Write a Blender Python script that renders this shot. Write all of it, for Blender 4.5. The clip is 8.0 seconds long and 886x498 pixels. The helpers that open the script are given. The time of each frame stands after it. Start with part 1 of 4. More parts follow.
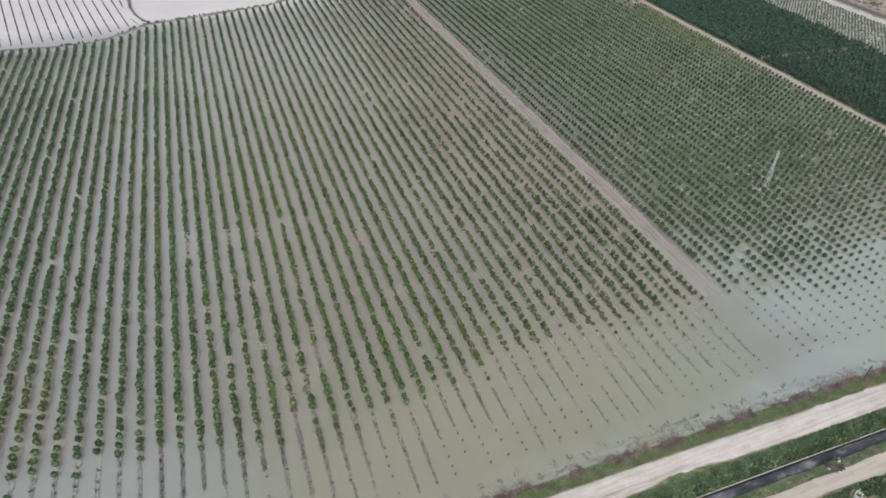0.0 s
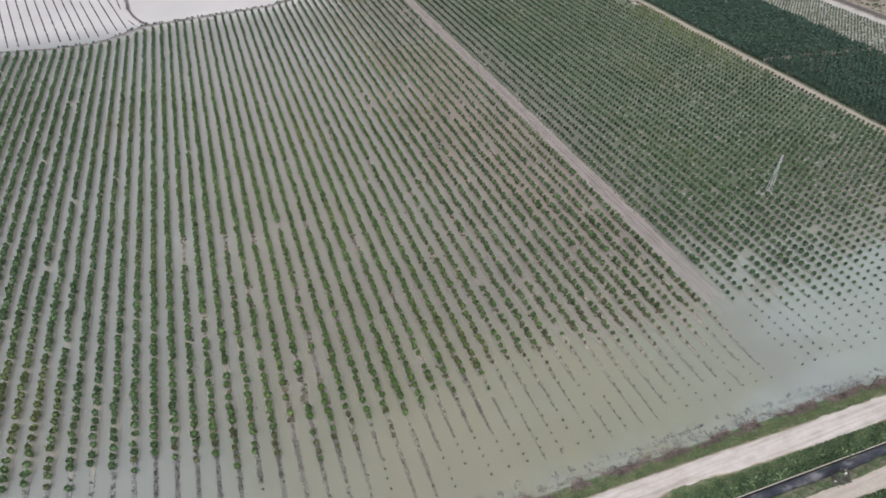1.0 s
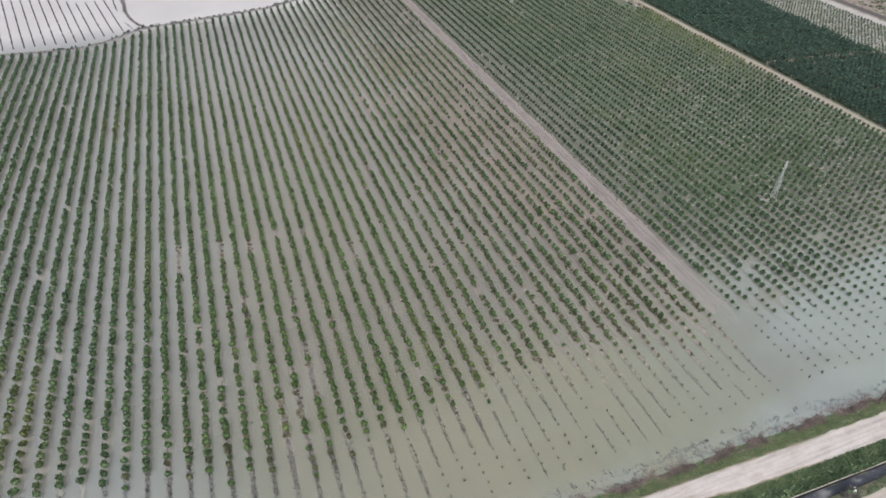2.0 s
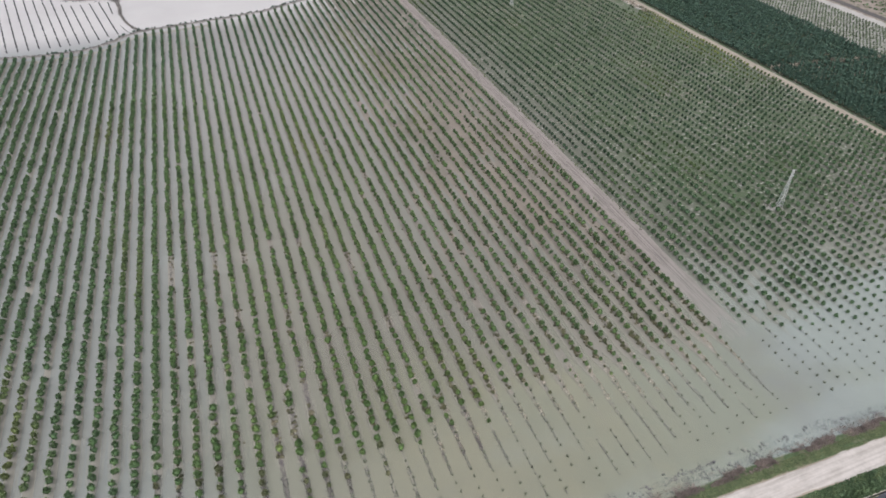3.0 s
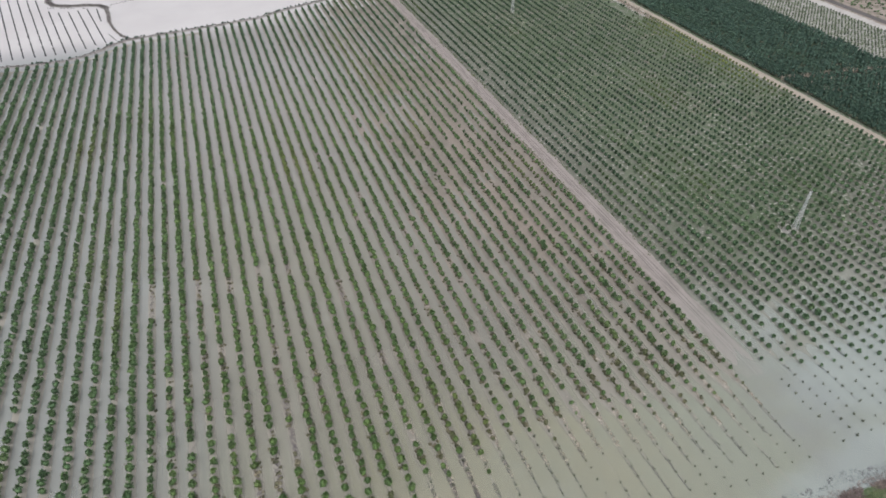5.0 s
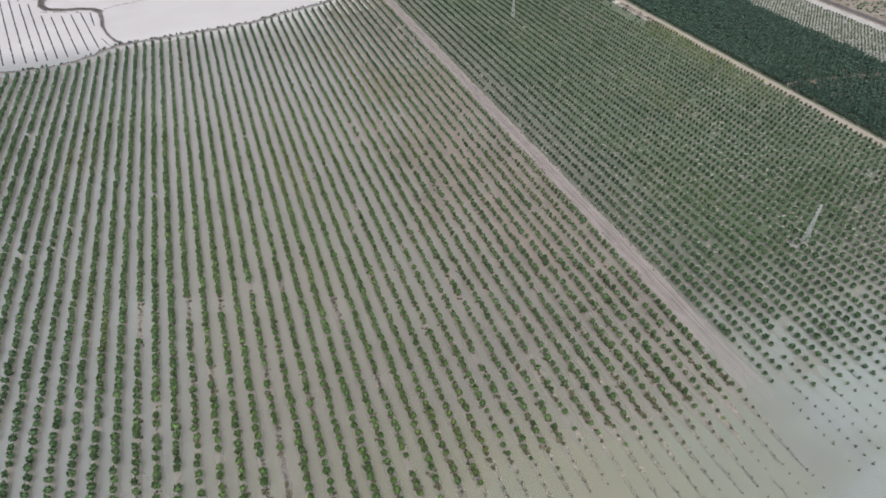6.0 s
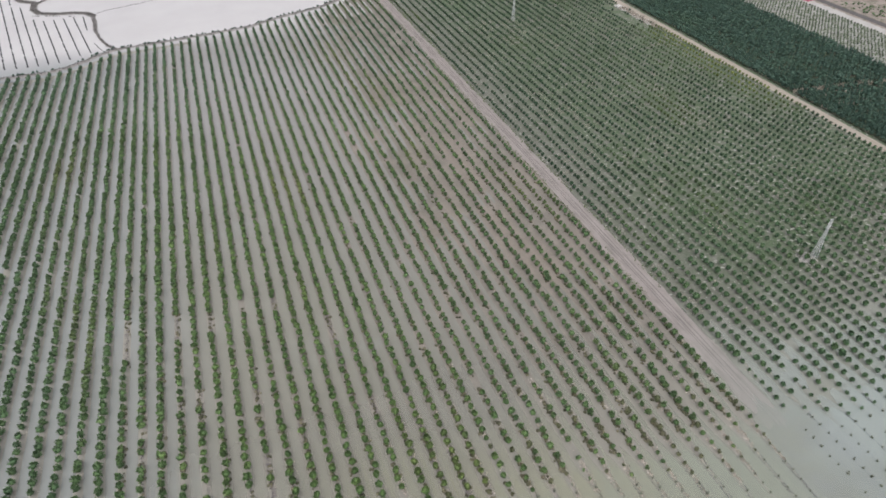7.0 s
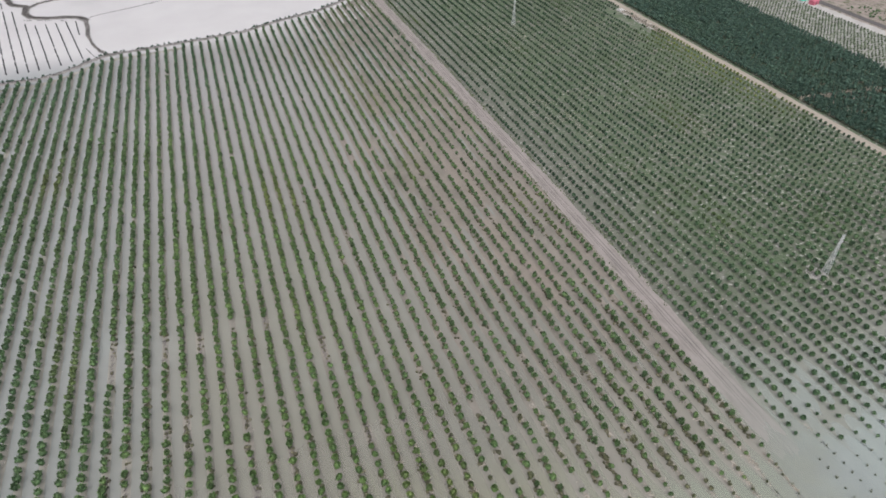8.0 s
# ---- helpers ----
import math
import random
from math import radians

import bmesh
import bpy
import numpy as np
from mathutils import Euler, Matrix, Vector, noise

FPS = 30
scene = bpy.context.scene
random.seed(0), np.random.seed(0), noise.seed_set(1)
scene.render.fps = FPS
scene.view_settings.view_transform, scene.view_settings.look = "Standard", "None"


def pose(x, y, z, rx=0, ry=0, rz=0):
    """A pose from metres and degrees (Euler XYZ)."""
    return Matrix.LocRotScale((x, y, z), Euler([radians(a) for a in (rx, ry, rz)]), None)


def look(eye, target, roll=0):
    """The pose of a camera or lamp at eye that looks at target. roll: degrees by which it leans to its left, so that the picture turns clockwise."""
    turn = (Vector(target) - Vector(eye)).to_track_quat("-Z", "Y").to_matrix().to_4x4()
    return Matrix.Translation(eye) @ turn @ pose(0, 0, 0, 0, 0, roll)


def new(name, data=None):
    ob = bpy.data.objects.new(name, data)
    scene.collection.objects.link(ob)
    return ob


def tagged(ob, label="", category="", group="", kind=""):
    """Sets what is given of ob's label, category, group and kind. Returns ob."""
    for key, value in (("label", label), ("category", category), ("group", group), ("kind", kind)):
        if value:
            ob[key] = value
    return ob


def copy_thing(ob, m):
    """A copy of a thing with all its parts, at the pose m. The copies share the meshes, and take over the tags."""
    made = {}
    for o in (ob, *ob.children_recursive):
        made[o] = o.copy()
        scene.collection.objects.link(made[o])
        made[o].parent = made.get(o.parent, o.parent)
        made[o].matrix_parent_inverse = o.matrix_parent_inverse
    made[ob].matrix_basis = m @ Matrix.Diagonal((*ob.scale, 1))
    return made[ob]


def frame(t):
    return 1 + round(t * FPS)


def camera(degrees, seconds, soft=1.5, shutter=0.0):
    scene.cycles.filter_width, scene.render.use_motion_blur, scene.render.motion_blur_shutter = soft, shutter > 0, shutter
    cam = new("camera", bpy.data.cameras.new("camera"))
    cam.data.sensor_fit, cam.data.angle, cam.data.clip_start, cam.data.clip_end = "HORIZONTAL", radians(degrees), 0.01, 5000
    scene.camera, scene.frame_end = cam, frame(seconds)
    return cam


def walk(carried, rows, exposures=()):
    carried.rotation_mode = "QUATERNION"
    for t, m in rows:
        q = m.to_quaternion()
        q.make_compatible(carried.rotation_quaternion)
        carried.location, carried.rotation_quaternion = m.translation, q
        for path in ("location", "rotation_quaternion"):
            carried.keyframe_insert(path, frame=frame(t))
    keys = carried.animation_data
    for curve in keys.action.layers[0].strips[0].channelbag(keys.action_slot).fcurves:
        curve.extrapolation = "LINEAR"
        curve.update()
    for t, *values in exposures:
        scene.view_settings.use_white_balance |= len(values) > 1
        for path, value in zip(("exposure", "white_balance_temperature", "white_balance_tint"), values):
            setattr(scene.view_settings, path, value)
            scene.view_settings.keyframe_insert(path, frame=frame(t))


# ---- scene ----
cam = camera(71.0, 8.0, soft=1.66)
METRES, EYE, TILT, LEAN, TURN = 3.46, 150.0, 0.0, 0.0, -21.0
ROWS = [
    (0.0, 0.000, 0.000, 0.000, 0.2, -39.5, -0.23),
    (0.5, 0.017, 0.458, -0.033, 0.2, -39.5, -0.23),
    (1.0, 0.028, 1.056, -0.049, 0.2, -39.5, -0.23),
    (1.5, 0.049, 1.713, -0.085, 0.2, -39.5, -0.23),
    (3.0, 0.202, 4.461, -0.199, 0.2, -39.5, -0.23),
    (3.5, 0.263, 5.519, -0.243, 0.2, -39.5, -0.23),
    (4.0, 0.325, 6.680, -0.286, 0.2, -39.5, -0.23),
    (4.5, 0.385, 7.858, -0.328, 0.2, -39.5, -0.23),
    (6.0, 0.598, 11.710, -0.462, 0.2, -39.5, -0.23),
    (6.5, 0.679, 13.007, -0.514, 0.2, -39.5, -0.23),
    (7.0, 0.771, 14.343, -0.561, 0.2, -39.5, -0.23),
    (7.5, 0.856, 15.682, -0.621, 0.2, -39.5, -0.23),
    (8.0, 0.946, 17.051, -0.659, 0.2, -39.5, -0.23),
]
walk(cam, [(t, pose(0, 0, EYE, TILT, LEAN, TURN) @ pose(METRES * x, METRES * y, METRES * z, 90 + pitch, roll, yaw)) for t, x, y, z, yaw, pitch, roll in ROWS],
     exposures=[(0.0, 0.25), (1.5, 0.27), (4.0, 0.3), (8.0, 0.34)])

# ---------------------------------------------------------------- light
world = bpy.data.worlds.new("overcast_sky")
scene.world = world
world.use_nodes = True
wn, wl = world.node_tree.nodes, world.node_tree.links
SUN_HEIGHT, SUN_AZIMUTH = 59.0, 200.0
sky = wn.new("ShaderNodeTexSky")
sky.sky_type, sky.sun_disc = "NISHITA", False
sky.sun_elevation, sky.sun_rotation = radians(SUN_HEIGHT), radians(SUN_AZIMUTH)
sky.air_density, sky.dust_density, sky.ozone_density = 1.0, 4.0, 1.0
veil = wn.new("ShaderNodeHueSaturation")
veil.inputs["Saturation"].default_value = 0.32
wl.new(sky.outputs["Color"], veil.inputs["Color"])
wl.new(veil.outputs["Color"], wn["Background"].inputs["Color"])
wn["Background"].inputs["Strength"].default_value = 0.135
sun = new("sun", bpy.data.lights.new("sun", "SUN"))
sun.data.energy, sun.data.angle, sun.data.color = 0.95, radians(60), (0.985, 1.0, 0.975)
az, el = radians(SUN_AZIMUTH), radians(SUN_HEIGHT)
sun.matrix_world = look((0, 0, 300), (-300 * math.sin(az) * math.cos(el), -300 * math.cos(az) * math.cos(el), 300 - 300 * math.sin(el)))


# ---------------------------------------------------------------- materials
class Shade:
    """A node material on world positions."""

    def __init__(self, name, rough=0.9, spec=0.3):
        self.mat = bpy.data.materials.new(name)
        self.mat.use_nodes = True
        self.n, self.l = self.mat.node_tree.nodes, self.mat.node_tree.links
        self.p = self.n["Principled BSDF"]
        self.p.inputs["Roughness"].default_value = rough
        self.p.inputs["Specular IOR Level"].default_value = spec
        self.pos = self.n.new("ShaderNodeNewGeometry")

    def noise(self, scale, detail=3.0, stretch=(1, 1, 1), rough=0.55, shift=(0, 0, 0)):
        m = self.n.new("ShaderNodeMapping")
        m.inputs["Scale"].default_value = stretch
        m.inputs["Location"].default_value = shift
        self.l.new(self.pos.outputs["Position"], m.inputs["Vector"])
        t = self.n.new("ShaderNodeTexNoise")
        t.inputs["Scale"].default_value, t.inputs["Detail"].default_value, t.inputs["Roughness"].default_value = scale, detail, rough
        self.l.new(m.outputs["Vector"], t.inputs["Vector"])
        return t.outputs["Fac"]

    def ramp(self, fac, stops):
        r = self.n.new("ShaderNodeValToRGB")
        els = r.color_ramp.elements
        while len(els) < len(stops):
            els.new(0.5)
        for e, (at, c) in zip(els, stops):
            e.position = at
            e.color = (*c, 1) if isinstance(c, tuple) else (c, c, c, 1)
        self.l.new(fac, r.inputs["Fac"])
        return r.outputs["Color"]

    def mix(self, fac, a, b, mode="MIX"):
        m = self.n.new("ShaderNodeMix")
        m.data_type, m.blend_type = "RGBA", mode
        for socket, value in ((m.inputs[0], fac), (m.inputs[6], a), (m.inputs[7], b)):
            if isinstance(value, (int, float)):
                socket.default_value = value
            elif isinstance(value, tuple):
                socket.default_value = (*value, 1)
            else:
                self.l.new(value, socket)
        return m.outputs[2]

    def along(self, axis, low, high):
        """0 at low and 1 at high along a world axis."""
        s = self.n.new("ShaderNodeSeparateXYZ")
        self.l.new(self.pos.outputs["Position"], s.inputs[0])
        r = self.n.new("ShaderNodeMapRange")
        r.interpolation_type = "SMOOTHSTEP"
        r.inputs["From Min"].default_value, r.inputs["From Max"].default_value = low, high
        self.l.new(s.outputs[axis], r.inputs["Value"])
        return r.outputs["Result"]

    def math(self, op, a, b):
        m = self.n.new("ShaderNodeMath")
        m.operation = op
        for socket, value in zip(m.inputs, (a, b)):
            if isinstance(value, (int, float)):
                socket.default_value = value
            else:
                self.l.new(value, socket)
        return m.outputs[0]

    def bump(self, height, strength, distance):
        b = self.n.new("ShaderNodeBump")
        b.inputs["Strength"].default_value, b.inputs["Distance"].default_value = strength, distance
        self.l.new(height, b.inputs["Height"])
        self.l.new(b.outputs["Normal"], self.p.inputs["Normal"])

    def colour(self, c):
        if isinstance(c, tuple):
            self.p.inputs["Base Color"].default_value = (*c, 1)
        else:
            self.l.new(c, self.p.inputs["Base Color"])
        return self.mat


def soil(name, dark, mid, light, grass=None, grass_amount=(0.5, 0.62), pale=None, rough=0.95, fade=None, silt=None, rust=None):
    s = Shade(name, rough, 0.2)
    c = s.ramp(s.noise(0.12, 6), [(0.3, dark), (0.5, mid), (0.72, light)])
    c = s.mix(0.35, c, s.ramp(s.noise(1.6, 4), [(0.3, dark), (0.7, light)]))
    if grass:
        g = s.ramp(s.noise(2.2, 4, shift=(7, 3, 0)), [(0.35, tuple(v * 0.6 for v in grass)), (0.7, tuple(v * 1.35 for v in grass))])
        if fade:
            lush = s.math("MULTIPLY", s.along("Y", 170, 300), s.ramp(s.noise(0.02, 3, shift=(2, 9, 0)), [(0.35, 0.45), (0.6, 1.0)]))
            g = s.mix(lush, g, tuple(v * 0.98 for v in grass))
        cover = s.ramp(s.noise(0.22, 7, rough=0.68, shift=(31, 11, 0)), [(grass_amount[0], 0.0), (grass_amount[1], 1.0)])
        if fade:
            drift = s.math("MULTIPLY", s.math("SUBTRACT", s.noise(0.05, 4), 0.5), 1.2)
            inland = s.math("ADD", s.math("ADD", s.along("Y", *fade), drift), s.math("MULTIPLY", s.along("X", 290, 210), 0.3))
            cover = s.math("MULTIPLY", s.math("MULTIPLY", cover, s.ramp(inland, [(0.15, 0.0), (0.75, 1.0)])), s.math("ADD", 0.25, s.math("MULTIPLY", s.along("X", 148, 192), 0.75)))
        c = s.mix(cover, c, g)
    if pale:
        region = s.math("MULTIPLY", s.math("SUBTRACT", s.noise(0.03, 3, shift=(15, 2, 0)), 0.5), 0.12)
        dry = s.math("MULTIPLY", s.math("SUBTRACT", s.math("MULTIPLY", s.along("X", 165, 240), s.along("Y", 340, 210)), 0.5), 0.03)
        spots = s.math("ADD", s.math("ADD", s.noise(0.55, 5, rough=0.72, shift=(3, 57, 0)), region), dry)
        c = s.mix(s.ramp(spots, [(0.565, 0.0), (0.66, 0.82)]), c, pale)
    if rust:
        bare = s.math("MULTIPLY", s.math("MULTIPLY", s.along("X", 40, 75), s.along("Y", 140, 185)), s.along("Y", 420, 330))
        bare = s.math("MULTIPLY", bare, s.ramp(s.noise(0.03, 5, (1.6, 0.8, 1), 0.6, (5, 14, 0)), [(0.4, 0.0), (0.66, 0.7)]))
        c = s.mix(bare, c, s.ramp(s.noise(0.8, 5), [(0.3, tuple(v * 0.8 for v in rust)), (0.7, rust)]))
    if silt:
        left = s.math("ADD", s.along("Y", 178, 112), s.math("MULTIPLY", s.math("SUBTRACT", s.noise(0.06, 4, shift=(8, 21, 0)), 0.5), 1.3))
        c = s.mix(s.ramp(left, [(0.25, 0.0), (0.9, 0.75)]), c, silt)
        c = s.mix(s.math("MULTIPLY", s.along("X", 30, -30), 0.7), c, tuple(v * 1.2 for v in silt))
    s.bump(s.noise(1.1, 6), 0.6, 0.12)
    return s.colour(c)


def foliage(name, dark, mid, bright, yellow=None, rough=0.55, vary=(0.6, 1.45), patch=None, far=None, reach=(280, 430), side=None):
    """Leaves that vary from tree to tree, from spray to spray, and over the field; patch: a yellowed stretch (x0, x1,
    y0, y1); far: a darker, bluer colour mixed in towards the far end.
    """
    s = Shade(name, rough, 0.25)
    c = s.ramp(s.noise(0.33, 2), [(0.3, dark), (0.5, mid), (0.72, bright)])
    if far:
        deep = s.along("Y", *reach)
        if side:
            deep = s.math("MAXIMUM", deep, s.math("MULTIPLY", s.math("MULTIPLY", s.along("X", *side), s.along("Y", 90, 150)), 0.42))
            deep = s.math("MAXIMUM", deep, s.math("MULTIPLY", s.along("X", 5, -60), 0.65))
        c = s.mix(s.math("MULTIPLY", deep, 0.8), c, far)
    if yellow:
        sick = s.ramp(s.noise(0.016, 3, stretch=(2.2, 0.7, 1), shift=(12, 5, 0)), [(0.55, 0.0), (0.7, 0.42)])
        if patch:
            x0, x1, y0, y1 = patch
            inside = s.math("MULTIPLY", s.along("X", x0, x1), s.math("MULTIPLY", s.along("Y", y0, y0 + 40), s.math("SUBTRACT", 1.0, s.along("Y", y1 - 40, y1))))
            sick = s.math("MAXIMUM", s.math("MULTIPLY", sick, 0.7), s.math("MULTIPLY", inside, s.ramp(s.noise(0.2, 2), [(0.25, 0.2), (0.6, 0.9)])))
        c = s.mix(sick, c, yellow)
    per = s.ramp(s.pos.outputs["Random Per Island"], [(0.0, vary[0]), (1.0, vary[1])])
    return s.colour(s.mix(1.0, c, per, "MULTIPLY"))


def plain(name, base, vary=0.25, rough=0.8, spec=0.3, scale=3.0, metal=0.0):
    s = Shade(name, rough, spec)
    s.p.inputs["Metallic"].default_value = metal
    lo, hi = tuple(v * (1 - vary) for v in base), tuple(min(1, v * (1 + vary)) for v in base)
    return s.colour(s.mix(0.5, s.ramp(s.noise(scale, 5), [(0.3, lo), (0.7, hi)]), s.ramp(s.noise(scale * 0.13, 3), [(0.3, lo), (0.7, hi)])))


M_MUD = soil("orchard_mud", (0.166, 0.152, 0.135), (0.212, 0.193, 0.171), (0.298, 0.268, 0.237), silt=(0.262, 0.25, 0.222), rust=(0.3, 0.253, 0.222))
M_WEEDY = soil("weedy_orchard_soil", (0.126, 0.125, 0.109), (0.17, 0.167, 0.146), (0.245, 0.238, 0.214), (0.106, 0.139, 0.086), (0.34, 0.54), (0.47, 0.45, 0.425), fade=(118, 230), silt=(0.262, 0.268, 0.24))
M_BANK = soil("bank_earth", (0.16, 0.15, 0.1), (0.22, 0.2, 0.14), (0.3, 0.27, 0.2), (0.095, 0.135, 0.068), (0.38, 0.54))
M_GROVE = soil("grove_floor", (0.1, 0.1, 0.078), (0.15, 0.15, 0.12), (0.22, 0.215, 0.175), (0.06, 0.085, 0.05), (0.4, 0.55))
M_PALE = soil("pale_dry_ground", (0.26, 0.255, 0.242), (0.33, 0.32, 0.307), (0.41, 0.4, 0.382), (0.15, 0.175, 0.115), (0.48, 0.62))
M_DRY = soil("dry_brown_ground", (0.2, 0.165, 0.147), (0.28, 0.235, 0.212), (0.37, 0.315, 0.288), (0.1, 0.12, 0.06), (0.5, 0.64))
M_DYKE = soil("grey_dyke_earth", (0.18, 0.168, 0.165), (0.245, 0.228, 0.224), (0.33, 0.305, 0.296), (0.13, 0.14, 0.1), (0.52, 0.68))
M_CHALK = soil("chalky_rubble", (0.48, 0.46, 0.45), (0.58, 0.56, 0.55), (0.68, 0.66, 0.65))
M_VERGE = soil("pale_verge", (0.34, 0.32, 0.31), (0.42, 0.4, 0.385), (0.5, 0.475, 0.46))
M_GREYBRUSH = foliage("grey_brush", (0.13, 0.122, 0.122), (0.185, 0.172, 0.17), (0.25, 0.232, 0.228), rough=0.9)
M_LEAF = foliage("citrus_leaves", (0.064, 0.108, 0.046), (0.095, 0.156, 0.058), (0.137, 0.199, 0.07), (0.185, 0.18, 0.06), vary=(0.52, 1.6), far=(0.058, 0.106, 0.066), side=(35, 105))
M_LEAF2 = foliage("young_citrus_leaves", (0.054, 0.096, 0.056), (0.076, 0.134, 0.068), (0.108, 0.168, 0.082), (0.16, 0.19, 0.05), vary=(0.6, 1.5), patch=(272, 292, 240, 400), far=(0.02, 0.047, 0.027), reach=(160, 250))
M_SILT = foliage("silted_leaves", (0.09, 0.1, 0.075), (0.12, 0.13, 0.098), (0.155, 0.163, 0.127))
M_WILT = foliage("wilting_leaves", (0.085, 0.098, 0.052), (0.112, 0.128, 0.066), (0.165, 0.155, 0.095), vary=(0.55, 1.4))
M_DARK = foliage("grove_leaves", (0.041, 0.074, 0.059), (0.052, 0.093, 0.071), (0.069, 0.114, 0.082), (0.066, 0.108, 0.064), vary=(0.78, 1.25))
M_GREYLEAF = foliage("grey_green_leaves", (0.07, 0.095, 0.06), (0.105, 0.135, 0.085), (0.15, 0.18, 0.12))
M_GRASS = foliage("bank_grass", (0.11, 0.145, 0.072), (0.148, 0.185, 0.095), (0.2, 0.235, 0.125), rough=0.7, vary=(0.75, 1.25))
M_WEED = foliage("ditch_weeds", (0.075, 0.12, 0.066), (0.1, 0.152, 0.082), (0.14, 0.195, 0.1), rough=0.7, vary=(0.5, 1.45))
M_BRUSH = foliage("dead_brush", (0.115, 0.093, 0.09), (0.19, 0.152, 0.143), (0.285, 0.23, 0.208), rough=0.9)
M_RIDGE = foliage("ridge_weeds", (0.075, 0.08, 0.05), (0.12, 0.115, 0.075), (0.2, 0.175, 0.125), rough=0.9)
M_REED = foliage("drowned_weeds", (0.03, 0.032, 0.038), (0.048, 0.05, 0.056), (0.075, 0.075, 0.08), rough=0.9)
M_DEBRIS = foliage("rotting_branches", (0.06, 0.058, 0.05), (0.12, 0.115, 0.1), (0.22, 0.21, 0.18), rough=0.9)
M_DROWNED = foliage("silted_brush", (0.07, 0.068, 0.079), (0.095, 0.091, 0.106), (0.125, 0.118, 0.132), rough=0.9, vary=(0.85, 1.15))
M_ROWBRUSH = foliage("row_brush_stems", (0.1, 0.089, 0.098), (0.145, 0.128, 0.136), (0.2, 0.176, 0.176), rough=0.9)
M_STRAW = foliage("pale_dry_weeds", (0.28, 0.245, 0.205), (0.38, 0.335, 0.288), (0.48, 0.435, 0.385), rough=0.9)
M_BARK = plain("bark", (0.14, 0.11, 0.085), scale=8)
M_STEEL = plain("galvanised_steel", (0.6, 0.61, 0.62), 0.12, 0.5, 0.5, 2, 0.1)
M_CONCRETE = plain("weathered_concrete", (0.42, 0.39, 0.35), 0.25, 0.9, 0.3, 1.2)
M_NEARBLACK = plain("near_black_concrete", (0.025, 0.023, 0.022), 0.3, 0.6, 0.4, 1.2)
M_WHITE = plain("white_paint", (0.6, 0.6, 0.59), 0.12, 0.6, 0.4, 2)
M_WOOD = plain("grey_wood", (0.09, 0.07, 0.065), 0.3, 0.9, 0.2, 6)
M_TURQ = plain("turquoise_sheet", (0.05, 0.4, 0.31), 0.15, 0.5, 0.4, 1)
M_PINK = plain("pink_sheet", (0.5, 0.14, 0.2), 0.2, 0.7, 0.3, 1)
M_ASPHALT = plain("asphalt", (0.11, 0.1, 0.1), 0.25, 0.9, 0.3, 0.5)


def road_material(name, pale, mid, dark, axis):
    s = Shade(name, 0.95, 0.2)
    stretch = (0.025, 1, 1) if axis == "X" else (1, 0.05, 1)
    c = s.ramp(s.noise(1.1, 5, stretch, 0.6), [(0.36, mid), (0.56, pale)])
    c = s.mix(0.45, c, s.ramp(s.noise(0.45, 7, (0.5, 1, 1) if axis == "X" else (1, 0.5, 1)), [(0.35, mid), (0.6, pale)]))
    wear = s.math("MULTIPLY", s.ramp(s.noise(0.8, 6, (0.1, 1, 1) if axis == "X" else (1, 0.1, 1), 0.65, (5, 8, 0)), [(0.48, 0.0), (0.64, 0.75)]),
                  s.ramp(s.noise(0.05, 3, shift=(2, 6, 0)), [(0.35, 0.3), (0.6, 1.0)]))
    if axis == "X":
        wear = s.math("MULTIPLY", wear, s.math("ADD", 0.35, s.along("X", 125, 70)))
    c = s.mix(wear, c, dark)
    c = s.mix(0.3, c, s.ramp(s.noise(1.4, 6, rough=0.75, shift=(9, 1, 0)), [(0.3, 0.55), (0.6, 1.0)]), "MULTIPLY")
    if axis == "Y":
        c = s.mix(s.math("MULTIPLY", s.along("Y", 165, 108), s.ramp(s.noise(0.09, 4, shift=(3, 3, 0)), [(0.3, 0.45), (0.65, 0.9)])), c, (0.268, 0.262, 0.243))
    s.bump(s.noise(2.0, 5, stretch), 0.5, 0.06)
    return s.colour(c)


M_ROAD = road_material("pale_gravel_road", (0.59, 0.54, 0.52), (0.4, 0.36, 0.34), (0.31, 0.255, 0.215), "X")
M_ROAD2 = road_material("tan_gravel_road", (0.49, 0.435, 0.395), (0.4, 0.352, 0.315), (0.28, 0.24, 0.2), "X")
M_LANE = road_material("tan_farm_lane", (0.4, 0.355, 0.305), (0.35, 0.305, 0.26), (0.26, 0.22, 0.18), "Y")
M_TRACK = road_material("rutted_track", (0.335, 0.296, 0.282), (0.255, 0.225, 0.213), (0.19, 0.17, 0.16), "Y")
M_RUT = road_material("dark_wheel_rut", (0.21, 0.188, 0.18), (0.165, 0.15, 0.145), (0.12, 0.11, 0.107), "Y")


